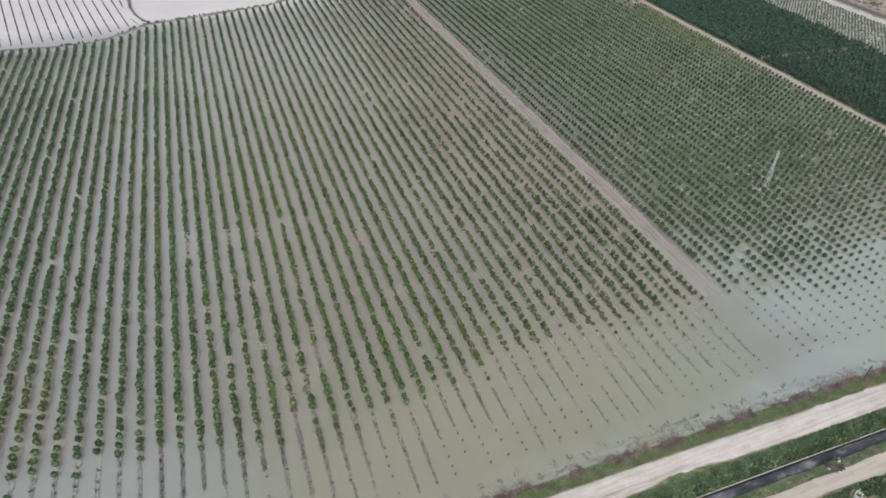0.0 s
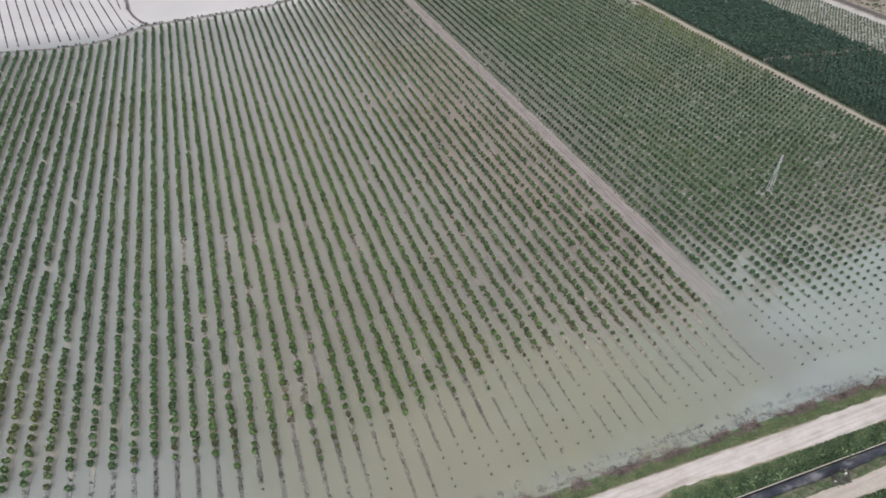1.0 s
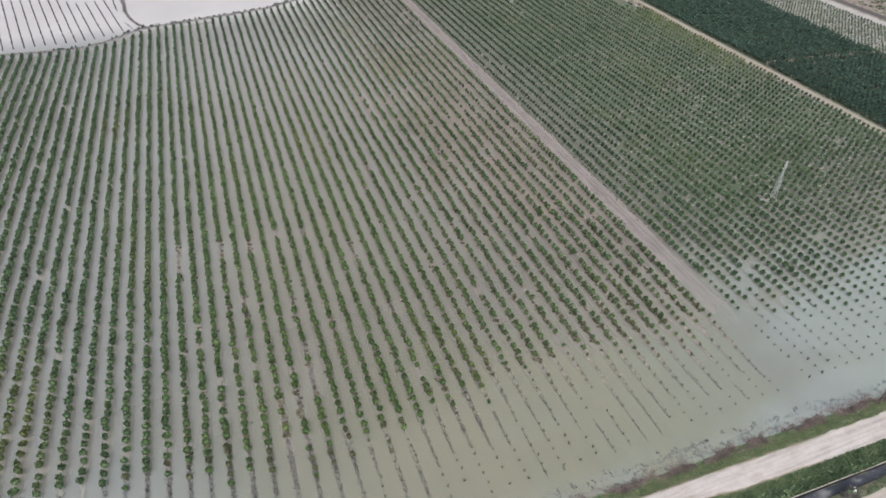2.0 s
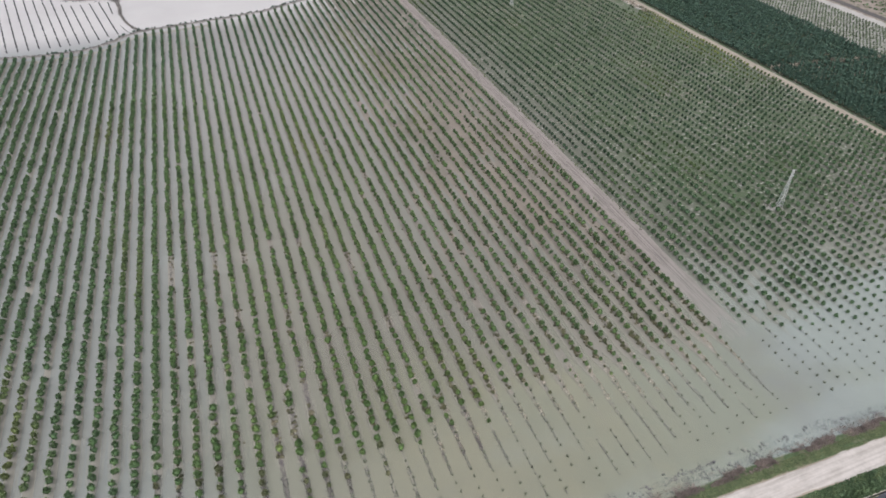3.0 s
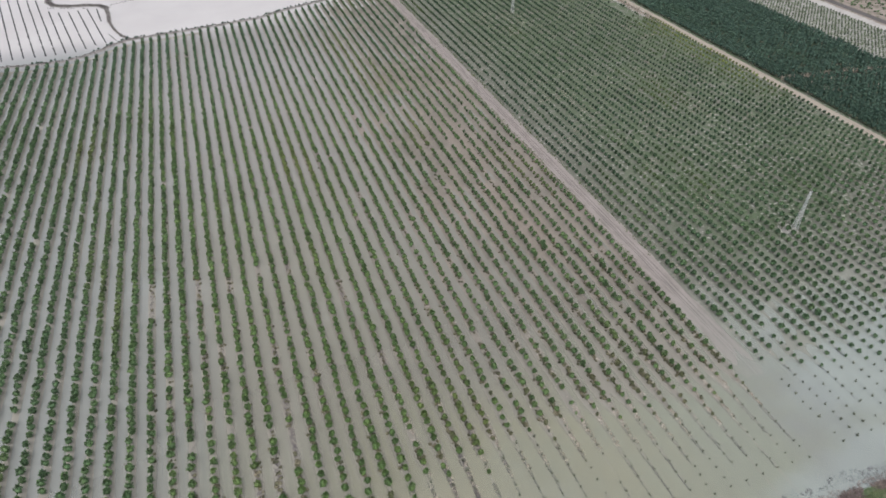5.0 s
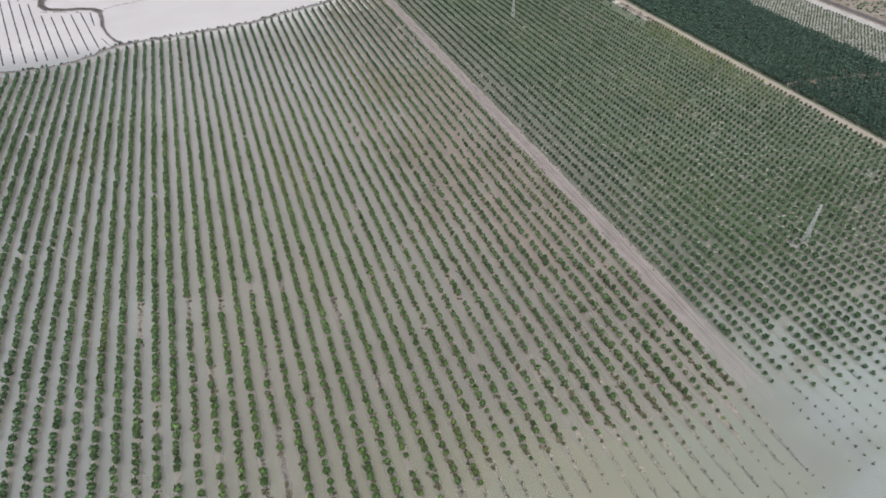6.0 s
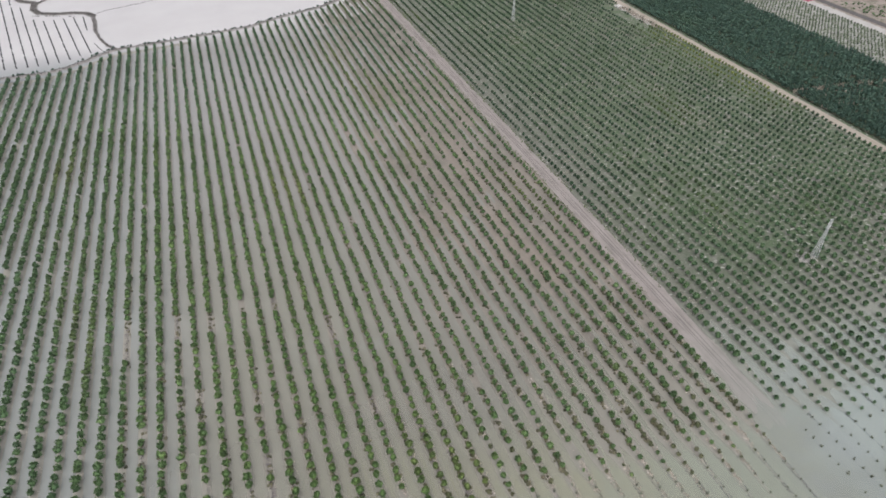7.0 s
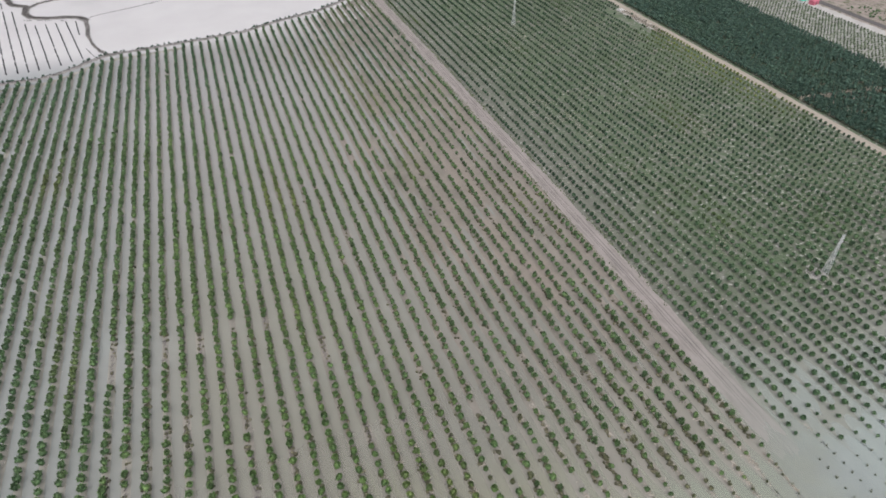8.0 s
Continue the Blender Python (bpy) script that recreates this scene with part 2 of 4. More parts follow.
def silty_water(name, surface):
    """The flood: greener in the deep end, greyer between the rows, pale in the far open fields, where reflected sky is
    put into the colour. The surface is glossy; the silt hangs below it.
    """
    s = Shade(name, 0.16 if surface else 1.0, 0.5 if surface else 0.0)
    s.p.inputs["IOR"].default_value = 1.33
    drift = s.math("SUBTRACT", s.noise(0.022, 3), 0.5)
    plume = s.math("ADD", s.along("Y", 104, 172), s.math("MULTIPLY", drift, 1.2))
    c = s.ramp(plume, [(0.15, (0.355, 0.364, 0.289)), (0.7, (0.352, 0.345, 0.309))])
    c = s.mix(s.math("MULTIPLY", s.along("X", 20, -50), 0.6), c, (0.4, 0.417, 0.405))
    c = s.mix(s.math("MULTIPLY", s.math("MULTIPLY", s.along("X", 45, 120), s.along("Y", 160, 110)), 0.6), c, (0.395, 0.426, 0.368))
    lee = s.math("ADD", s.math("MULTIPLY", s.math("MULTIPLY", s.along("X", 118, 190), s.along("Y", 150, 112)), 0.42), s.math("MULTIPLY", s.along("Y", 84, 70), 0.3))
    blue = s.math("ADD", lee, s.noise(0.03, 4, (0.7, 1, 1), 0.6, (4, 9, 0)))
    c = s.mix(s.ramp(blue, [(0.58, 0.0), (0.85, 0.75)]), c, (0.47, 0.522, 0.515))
    c = s.mix(0.22, c, s.ramp(s.noise(0.3, 6, (1, 0.4, 1)), [(0.3, 0.6), (0.7, 1.0)]), "MULTIPLY")
    # furrows paler with distance: the bright horizon's reflection put into the base colour
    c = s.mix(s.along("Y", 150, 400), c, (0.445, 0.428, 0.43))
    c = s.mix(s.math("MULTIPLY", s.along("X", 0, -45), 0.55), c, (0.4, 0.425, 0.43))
    tan = s.math("MULTIPLY", s.math("MULTIPLY", s.along("X", -14, 2), s.along("X", 75, 35)), s.along("Y", 290, 190))
    c = s.mix(s.math("MULTIPLY", tan, 0.5), c, (0.375, 0.362, 0.305))
    plume = s.math("MULTIPLY", s.math("MULTIPLY", s.along("X", 5, 35), s.along("X", 125, 90)), s.along("Y", 150, 118))
    c = s.mix(s.math("MULTIPLY", plume, s.ramp(s.noise(0.045, 4, (1.4, 1, 1), 0.6, (9, 2, 0)), [(0.35, 0.15), (0.65, 0.75)])), c, (0.392, 0.378, 0.287))
    mouth = s.math("MULTIPLY", s.math("MULTIPLY", s.along("X", 130, 144), s.along("X", 168, 150)), s.along("Y", 130, 104))
    c = s.mix(s.math("MULTIPLY", mouth, s.ramp(s.noise(0.07, 4, shift=(6, 1, 0)), [(0.3, 0.1), (0.65, 0.5)])), c, (0.34, 0.355, 0.37))
    # far open fields: pale silt and reflected sky, both put into the colour
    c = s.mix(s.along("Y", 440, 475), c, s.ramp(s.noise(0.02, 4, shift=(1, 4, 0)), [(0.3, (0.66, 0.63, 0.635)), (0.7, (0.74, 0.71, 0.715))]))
    s.colour(c)
    return murky(s, s.math("ADD", 0.42 if surface else 0.6, s.math("MULTIPLY", s.along("Y", 105, 220), 0.22)))


def murky(s, silt):
    """Lets the bottom show through as far as the silt allows."""
    see, both = s.n.new("ShaderNodeBsdfTransparent"), s.n.new("ShaderNodeMixShader")
    if isinstance(silt, float):
        both.inputs[0].default_value = silt
    else:
        s.l.new(silt, both.inputs[0])
    s.l.new(see.outputs[0], both.inputs[1])
    s.l.new(s.p.outputs[0], both.inputs[2])
    s.l.new(both.outputs[0], s.n["Material Output"].inputs["Surface"])
    return s.mat


def dark_water(name, rough):
    s = Shade(name, rough, 0.5)
    s.p.inputs["IOR"].default_value = 1.33
    # the palest stop paints cloud reflections into the water's own colour
    s.colour(s.ramp(s.noise(0.25, 4, (0.6, 1, 1)), [(0.4, (0.04, 0.046, 0.06)), (0.56, (0.075, 0.08, 0.1)), (0.7, (0.24, 0.235, 0.25))]))
    s.bump(s.noise(1.3, 3), 0.2, 0.02)
    return murky(s, 0.9)


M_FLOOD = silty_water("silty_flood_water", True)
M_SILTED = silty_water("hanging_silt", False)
M_CANAL = dark_water("dark_canal_water", 0.05)


# ---------------------------------------------------------------- mesh helpers
def grid_mesh(name, V, T, mat=None):
    """A mesh object's data from arrays of corners and triangles or quads."""
    me = bpy.data.meshes.new(name)
    V, T = np.asarray(V, np.float32), np.asarray(T, np.int32)
    k = T.shape[1]
    me.vertices.add(len(V))
    me.vertices.foreach_set("co", V.ravel())
    me.loops.add(T.size)
    me.loops.foreach_set("vertex_index", T.ravel())
    me.polygons.add(len(T))
    me.polygons.foreach_set("loop_start", np.arange(len(T), dtype=np.int32) * k)
    me.update(calc_edges=True)
    if mat:
        me.materials.append(mat)
    return me


def scatter(shapes, pick, xyz, turn, wide, tall):
    """Joins many turned and scaled copies of small shapes (lists of corners and triangles)."""
    Vs, Ts, base = [], [], 0
    for i, (v, t) in enumerate(shapes):
        w = np.nonzero(pick == i)[0]
        if not len(w):
            continue
        c, s = np.cos(turn[w])[:, None], np.sin(turn[w])[:, None]
        X = (v[:, 0] * c - v[:, 1] * s) * wide[w][:, None] + xyz[w, 0][:, None]
        Y = (v[:, 0] * s + v[:, 1] * c) * wide[w][:, None] + xyz[w, 1][:, None]
        Z = v[:, 2] * tall[w][:, None] + xyz[w, 2][:, None]
        Vs.append(np.stack([X, Y, Z], -1).reshape(-1, 3))
        Ts.append((t[None] + (base + np.arange(len(w)) * len(v))[:, None, None]).reshape(-1, 3))
        base += len(w) * len(v)
    return np.concatenate(Vs), np.concatenate(Ts)


def part(name, bm, mat, parent, label=""):
    me = bpy.data.meshes.new(name)
    bm.to_mesh(me)
    bm.free()
    me.materials.append(mat)
    ob = new(name, me)
    ob.parent = parent
    return tagged(ob, label)


def bar(bm, a, b, r, sides=4, r2=None):
    """A strut from a to b."""
    a, b = Vector(a), Vector(b)
    m = Matrix.Translation((a + b) / 2) @ (b - a).to_track_quat("Z", "Y").to_matrix().to_4x4()
    bmesh.ops.create_cone(bm, cap_ends=True, segments=sides, radius1=r, radius2=r if r2 is None else r2, depth=(b - a).length, matrix=m)


def box(bm, x0, x1, y0, y1, z0, z1, bevel=0.0):
    m = Matrix.Translation(((x0 + x1) / 2, (y0 + y1) / 2, (z0 + z1) / 2)) @ Matrix.Diagonal((x1 - x0, y1 - y0, z1 - z0, 1))
    v = bmesh.ops.create_cube(bm, size=1, matrix=m)["verts"]
    if bevel:
        bmesh.ops.bevel(bm, geom=list({e for w in v for e in w.link_edges}), offset=bevel, segments=2, affect="EDGES")


rng = np.random.default_rng(7)


def smooth(a, b, x):
    t = np.clip((x - a) / (b - a), 0, 1)
    return t * t * (3 - 2 * t)


def wavy(x, y, size, seed):
    """Smooth value noise from -1 to 1."""
    r = np.random.default_rng(seed).random((64, 64)) * 2 - 1
    u, v = np.asarray(x, float) / size + 1000, np.asarray(y, float) / size + 1000
    i, j = np.floor(u).astype(int), np.floor(v).astype(int)
    a, b = u - i, v - j
    a, b = a * a * (3 - 2 * a), b * b * (3 - 2 * b)
    i, j, i1, j1 = i % 64, j % 64, (i + 1) % 64, (j + 1) % 64
    return (r[i, j] * (1 - a) + r[i1, j] * a) * (1 - b) + (r[i, j1] * (1 - a) + r[i1, j1] * a) * b


def near_line(x, y, pts):
    """The distance to a line of points."""
    d = np.full(np.broadcast(x, y).shape, 1e9)
    for (ax, ay), (bx, by) in zip(pts, pts[1:]):
        t = np.clip(((x - ax) * (bx - ax) + (y - ay) * (by - ay)) / ((bx - ax) ** 2 + (by - ay) ** 2), 0, 1)
        d = np.minimum(d, np.hypot(x - ax - t * (bx - ax), y - ay - t * (by - ay)))
    return d


# ---------------------------------------------------------------- the plan
ROW, ROW0, ROW_R = 5.128, -66.9, 150.75          # row spacing, a row of the wet orchard, the first row past the track
PITCH, PITCH0 = 2.82, 2.3                          # trees along a row
TRACK, LANE = (141.0, 149.2), (300.0, 309.0)       # the track between the orchards, the lane beyond
BUND = [(-400, 440), (-140, 445), (-108, 441.5), (-88, 438), (-70, 438.5), (-61, 441.8), (-51.5, 448), (-44, 455.5), (-37, 460), (-30, 462.5), (-16, 463.5), (0, 466), (17, 468), (46, 473), (73, 486), (98, 495), (118, 509), (142, 528)]
DYKE = [(-130, 640), (-106, 595), (-101, 581), (-91, 574), (-90, 558), (-85, 548), (-75, 543), (-64, 541.5), (-55, 538), (-50.5, 531)]
SPUR = [(-50.5, 531), (-48.4, 514), (-47.8, 501), (-44.4, 485), (-39.5, 470.5), (-34, 462)]   # the dyke's low ragged end
SHOAL = (-55, 572, 20, 12)                          # a muddy shoal in the far flood: middle and half widths
DYKE2 = [(-89, 571), (-84.3, 579), (-76, 583), (-40, 596), (20, 620)]
SHORE_X = (-200, -40, -16, 5, 35, 60, 90, 115, 135, 150, 165, 190, 225, 300)
SHORE_Y = (118, 117, 112, 106, 108, 113, 111, 106, 107, 111, 104, 103, 112, 108)


def across(x, y):
    """The place across the road and the canal, which run nearly along x."""
    return y + 0.028 * (x - 110)


def field_end(x):
    return np.interp(x, [p[0] for p in BUND], [p[1] for p in BUND]) - 5


def drift(x, y):
    """How far the rows of the wet orchard lean towards +x: they swing off the track's line by up to a degree."""
    lean = np.interp(x, (-90, -72, -31, -15, 60, 130), (0.0215, 0.0208, 0.0171, 0.0138, 0.0067, 0))
    swing = lean * (y - np.interp(x, (-90, -72, -61, -51, -41, -31, 30, 140), (315, 287, 270, 249, 229, 202, 150, 135)))
    u = np.clip((-15.6 - x) / (10 * ROW), 0, 2.2)
    return swing + 1.82 * u - 0.2 * u * u - 0.0012 * u * (y - 250)      # the outer rows stand a little closer


def height(x, y):
    """The lie of the land; the flood stands at 0."""
    x, y = np.broadcast_arrays(np.asarray(x, float), np.asarray(y, float))
    d = np.abs((x - drift(x, y) - ROW0 + ROW / 2) % ROW - ROW / 2)
    dr = np.abs((x - ROW_R + 2.56) % 5.12 - 2.56)
    wet = 1 - smooth(45, 100, x + 12 * wavy(x, y, 45, 3))
    furrow = -0.045 - 0.12 * wet + 0.06 * wavy(x, y, 14, 4) * (1 - 0.6 * wet) + 0.06 * smooth(80, 140, x) * smooth(140, 230, y)
    shore = np.interp(x, SHORE_X, SHORE_Y) + 3 * wavy(x, y, 16, 9)
    deep = smooth(shore + 8, shore - 6, y)
    left = furrow + (0.31 + 0.03 * wet + 0.1 * wavy(x, y, 9, 5) * (1 - 0.4 * deep) + (0.17 + 0.05 * wet) * deep) * np.exp(-(d / (1.3 - 0.35 * deep)) ** 2)
    inland = smooth(112, 172, y + 0.3 * (x - 190))
    right = -0.05 + 0.22 * inland + 0.10 * wavy(x, y, 18, 6) + 0.08 * wavy(x, y, 5, 7) + (0.13 - 0.03 * inland + 0.12 * deep) * np.exp(-(dr / 0.95) ** 2)
    track = 0.045 + 0.05 * wavy(x, y, 11, 8) + 0.04 * wavy(x * 3, y, 6, 12) + 0.05 * smooth(140, 200, y)
    z = np.where(x < TRACK[0], left, np.where(x < TRACK[1], track, right))
    slow = np.where((x > TRACK[0]) & (x < TRACK[1]), 16, 0)
    z = z - (0.45 * smooth(shore + 10 + slow, shore - 6 - slow, y) + 0.1 * smooth(shore - 4, shore - 28, y)) * np.where(x < 310, 1, 1 - smooth(310, 330, x)) * np.where(slow > 0, 0.36 + 0.55 * smooth(124, 96, y), 1)
    z = z + 0.2 * smooth(-9, -3, y - field_end(x)) * (x < 10)
    # past the end of the orchard: open flood, bund and dykes
    beyond = smooth(-3, 1, y - field_end(x)) * (x < 141)
    z = z * (1 - beyond) - 0.45 * beyond
    if np.any((y > 420) & (x < 160)):
        for line, high, half in ((BUND, 1.0, 1.7), (DYKE, 0.95, 2.3), (SPUR, 0.72, 1.3), (DYKE2, 0.85, 1.4)):
            near = near_line(x, y, line) + 0.5 * wavy(x, y, 6, 10)
            z = np.maximum(z, -0.5 + high * (1 - smooth(half * 0.5, half * 1.5, near)))
        lump = np.hypot((x - SHOAL[0]) / SHOAL[2], (y - SHOAL[1]) / SHOAL[3])
        z = np.maximum(z, -0.05 - 0.45 * smooth(0.4, 1.2, lump) + 0.05 * wavy(x, y, 4, 13))
    # road, ditch bank and canal
    v = across(x, y) + 0.35 * wavy(x, y, 7, 11)
    bank = np.interp(v, (38, 39.5, 47.3, 48.4, 50.1, 50.4, 52.85, 53.2, 53.8, 56.9, 58.0, 65.0, 66.0, 68.4, 70.2, 73.5),
                     (0.3, 0.15, 0.15, 0.1, -0.4, -2.0, -2.0, -0.3, -0.15, 0.75, 1.0, 1.0, 0.85, 0.35, -0.22, -0.5))
    z = np.where(v < 73.5, np.where(v > 70.2, np.minimum(z, bank), bank), z)
    return z


# ---------------------------------------------------------------- ground and water
xs = np.concatenate([[-4000, -1500, -700, -400, -260, -200], np.arange(ROW0 - 20 * ROW, 152, ROW / 8), np.arange(ROW_R + 2.56, 310, 5.12 / 6), np.arange(310, 480, 4), [520, 600, 800, 1500, 4000]])
ys = np.concatenate([[-4000, -1500, -600, -200, -60, 0, 20, 30], np.arange(36, 76, 0.5), np.arange(76, 130, 1.5), np.arange(130, 430, 4.0), np.arange(430, 600, 2.2), [610, 640, 700, 900, 1500, 4000]])
GX, GY = np.meshgrid(xs, ys)
V = np.stack([GX, GY, height(GX, GY)], -1).reshape(-1, 3)
nx, ny = len(xs), len(ys)
I = (np.arange(ny - 1)[:, None] * nx + np.arange(nx - 1)[None]).ravel()
Q = np.stack([I, I + 1, I + nx + 1, I + nx], -1)
me = grid_mesh("ground", V, Q)
for m in (M_MUD, M_WEEDY, M_BANK, M_GROVE, M_PALE, M_DRY, M_DYKE):
    me.materials.append(m)
cx, cy = V[Q].mean(1)[:, 0], V[Q].mean(1)[:, 1]
slot = np.where(cx < 148, 0, np.where(cx < 309, 1, np.where(cx < 386, 3, np.where(cx < 440, 4, 5))))
slot = np.where(across(cx, cy) < 70.5, 2, np.where((cy > field_end(cx) + 1) & (cx < 143), 6, slot))
me.polygons.foreach_set("material_index", slot.astype(np.int32))
me.polygons.foreach_set("use_smooth", np.ones(len(Q), dtype=bool))
tagged(new("ground", me), "muddy orchard ground with low ridges under the tree rows", "ground", kind="structure")


def strip(name, pts, mat, label, category, kind="structure"):
    """A sheet over a grid of points (rows, columns, 3)."""
    r, c = pts.shape[:2]
    i = (np.arange(r - 1)[:, None] * c + np.arange(c - 1)[None]).ravel()
    m = grid_mesh(name, pts.reshape(-1, 3), np.stack([i, i + 1, i + c + 1, i + c], -1), mat)
    m.polygons.foreach_set("use_smooth", np.ones(len(m.polygons), dtype=bool))
    return tagged(new(name, m), label, category, kind=kind)


wx = np.linspace(-1500, 310, 12)


def level(name, z, mat, label):
    """A level sheet over the flooded land."""
    return strip(name, np.stack([np.stack([wx, 69.0 - 0.028 * (wx - 110), 0 * wx + z], -1), np.stack([wx, 0 * wx + 1500, 0 * wx + z], -1)]), mat, label, "flood water")


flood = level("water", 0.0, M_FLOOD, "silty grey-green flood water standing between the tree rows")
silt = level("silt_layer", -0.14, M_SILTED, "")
silt.parent = flood
for key in ("category", "kind"):
    del silt[key]
wx = np.linspace(-300, 600, 40)
strip("canal_water", np.stack([np.stack([wx, 49.9 - 0.028 * (wx - 110), 0 * wx - 1.5], -1), np.stack([wx, 52.95 - 0.028 * (wx - 110), 0 * wx - 1.5], -1)]), M_CANAL,
      "dark still water in the irrigation canal", "canal water")


def long_road(name, v0, v1, lift, mat, label, ruts, swell=lambda x: 0 * x, x0=-200, x1=420, step=1.2, n=15):
    gx, gv = np.meshgrid(np.arange(x0, x1, step), np.linspace(0, 1, n))
    gy = v0 + (v1 - v0) * gv - 0.028 * (gx - 110)
    gy += swell(gx) * (1 - gv) - (0.5 * smooth(95, 125, gx) * gv if v0 > 50 else 0)
    edge = (gv < 0.01) | (gv > 0.99)
    gy += np.where(edge, 0.5 * wavy(gx, gv * 50, 11, 20) + 0.35 * wavy(gx, gv * 50, 4, 21) + 0.2 * wavy(gx, gv * 50, 1.5, 22), 0)
    z = height(gx, gy) + lift - 0.10 * edge
    for r in ruts:
        z -= 0.035 * np.exp(-((gv - r) * (v1 - v0) / 0.35) ** 2) * (0.7 + 0.5 * wavy(gx, gv, 8, 23))
    return strip(name, np.stack([gx, gy, z + 0.02 * wavy(gx, gy, 1.4, 24)], -1), mat, label, "dirt road")


M_SHOULDER = road_material("brown_road_shoulder", (0.38, 0.325, 0.28), (0.3, 0.25, 0.21), (0.22, 0.18, 0.14), "X")


def road_foot(x):
    """How far the road's canal side stands back: washed out at one place, wider past it."""
    return 1.35 * smooth(108, 90, x) * smooth(80, 88, x) - 0.25 - 0.85 * smooth(104, 145, x)


long_road("road_shoulder", 58.5, 65.7, 0.03, M_SHOULDER, "brown earth shoulder of the gravel road", (), road_foot)
long_road("road", 59.0, 65.1, 0.09, M_ROAD, "pale gravel farm road on the embankment", (0.25, 0.5, 0.75), road_foot)
long_road("road_canal_side", 42.7, 47.2, 0.07, M_ROAD2, "tan gravel road beside the canal", (0.3, 0.7))


def cross_road(name, x0, x1, y0, y1, lift, mat, label, ruts, wobble=0.5, n=25, step=2.0, category="farm track"):
    gu, gy = np.meshgrid(np.linspace(0, 1, n), np.arange(y0, y1, step))
    edge = (gu < 0.01) | (gu > 0.99)
    gx = x0 + (x1 - x0) * gu + np.where(edge, wobble * wavy(gy, gu * 50, 6, 31), 0)
    z = height(gx, gy) + lift - min(0.10, lift + 0.03) * edge
    for r in ruts:
        z -= 0.04 * np.exp(-((gu - r) * (x1 - x0) / 0.3) ** 2)
    return strip(name, np.stack([gx, gy, z], -1), mat, label, category)


cross_road("track", TRACK[0] + 0.2, TRACK[1] - 0.5, 92, 560, 0.045, M_TRACK, "brown rutted track running down into the flood", (0.42, 0.62), 1.3)
# darker strips laid along the track as its wheel ruts
for u in (144.1, 145.0, 146.3):
    cross_road("wheel_rut", u - 0.2, u + 0.2, 92, 540, 0.075, M_RUT, "dark wheel rut along the track", (), 0.12, 4, 2.0, "wheel rut")
cross_road("lane", LANE[0] + 0.6, LANE[1] - 2.3, 130, 640, 0.10, M_LANE, "tan dirt lane along the dark grove", (0.35, 0.65))
cross_road("asphalt_road", 442.0, 448.6, 180, 640, 0.12, M_ASPHALT, "grey asphalt road beyond the orchards", (), 0.1, 6, 8.0, "road")
cross_road("road_verge", 431, 441, 180, 640, 0.08, M_VERGE, "pale bare verge beside the asphalt road", (), 0.8, 6, 4.0, "verge")


# ---------------------------------------------------------------- trees
def crown_shape(seed, sprays, level=2, long=0.55, core=0.66):
    """A leafy crown about 2 wide and 1.8 high with its foot at 0: a lumpy heart and leaf sprays that stand out of it."""
    r = np.random.default_rng(seed)
    bm = bmesh.new()
    bmesh.ops.create_icosphere(bm, subdivisions=level, radius=1)
    v = np.array([w.co[:] for w in bm.verts])
    t = np.array([[w.index for w in f.verts] for f in bm.faces])
    bm.free()
    lump = r.normal(size=(7, 3))
    lump /= np.linalg.norm(lump, axis=1)[:, None]
    k = core - 0.08 + 0.34 * np.max(np.clip(v @ lump.T, 0, 1) ** 5, axis=1) + r.uniform(-0.1, 0.1, len(v))
    v = v * k[:, None]
    squash = np.array([r.uniform(0.84, 1.12), r.uniform(0.84, 1.12), 1])
    v *= squash
    v[:, 2] = v[:, 2] * 0.85 + 0.88
    Vs, Ts, base = [v], [t], len(v)
    d = r.normal(size=(sprays, 3))
    d[:, 2] = np.abs(d[:, 2]) * 1.3 - 0.25
    d /= np.linalg.norm(d, axis=1)[:, None]
    out = 1 + 0.16 * np.max(np.clip(d @ lump.T, 0, 1) ** 4, axis=1)
    for q, o in zip(d, out):
        foot = q * r.uniform(0.35, 0.62)
        tip = (q * r.uniform(0.74, 1.04) * o + np.array([0, 0, r.uniform(-0.12, 0.22)])) * squash
        side = np.cross(q, r.normal(size=3) + np.array([0, 0, 1.2]))
        side *= r.uniform(0.1, 0.2) * long / 0.55 / np.linalg.norm(side)
        mid = foot * 0.4 + tip * 0.6 + np.array([0, 0, 0.08])
        spray = np.array([foot, mid - side, tip, mid + side])
        spray[:, 2] = spray[:, 2] * 0.85 + 0.88
        Vs.append(spray)
        Ts.append(np.array([[0, 1, 2], [0, 2, 3]]) + base)
        base += 4
    return np.concatenate(Vs), np.concatenate(Ts)


def trunk_bm(h, r):
    bm = bmesh.new()
    bar(bm, (0, 0, -0.15), (0.03, 0, h * 0.55), r, 6, r * 0.75)
    for a in (0.3, 2.4, 4.5):
        bar(bm, (0.03, 0, h * 0.45), (0.45 * math.cos(a), 0.45 * math.sin(a), h), r * 0.6, 5, r * 0.3)
    return bm


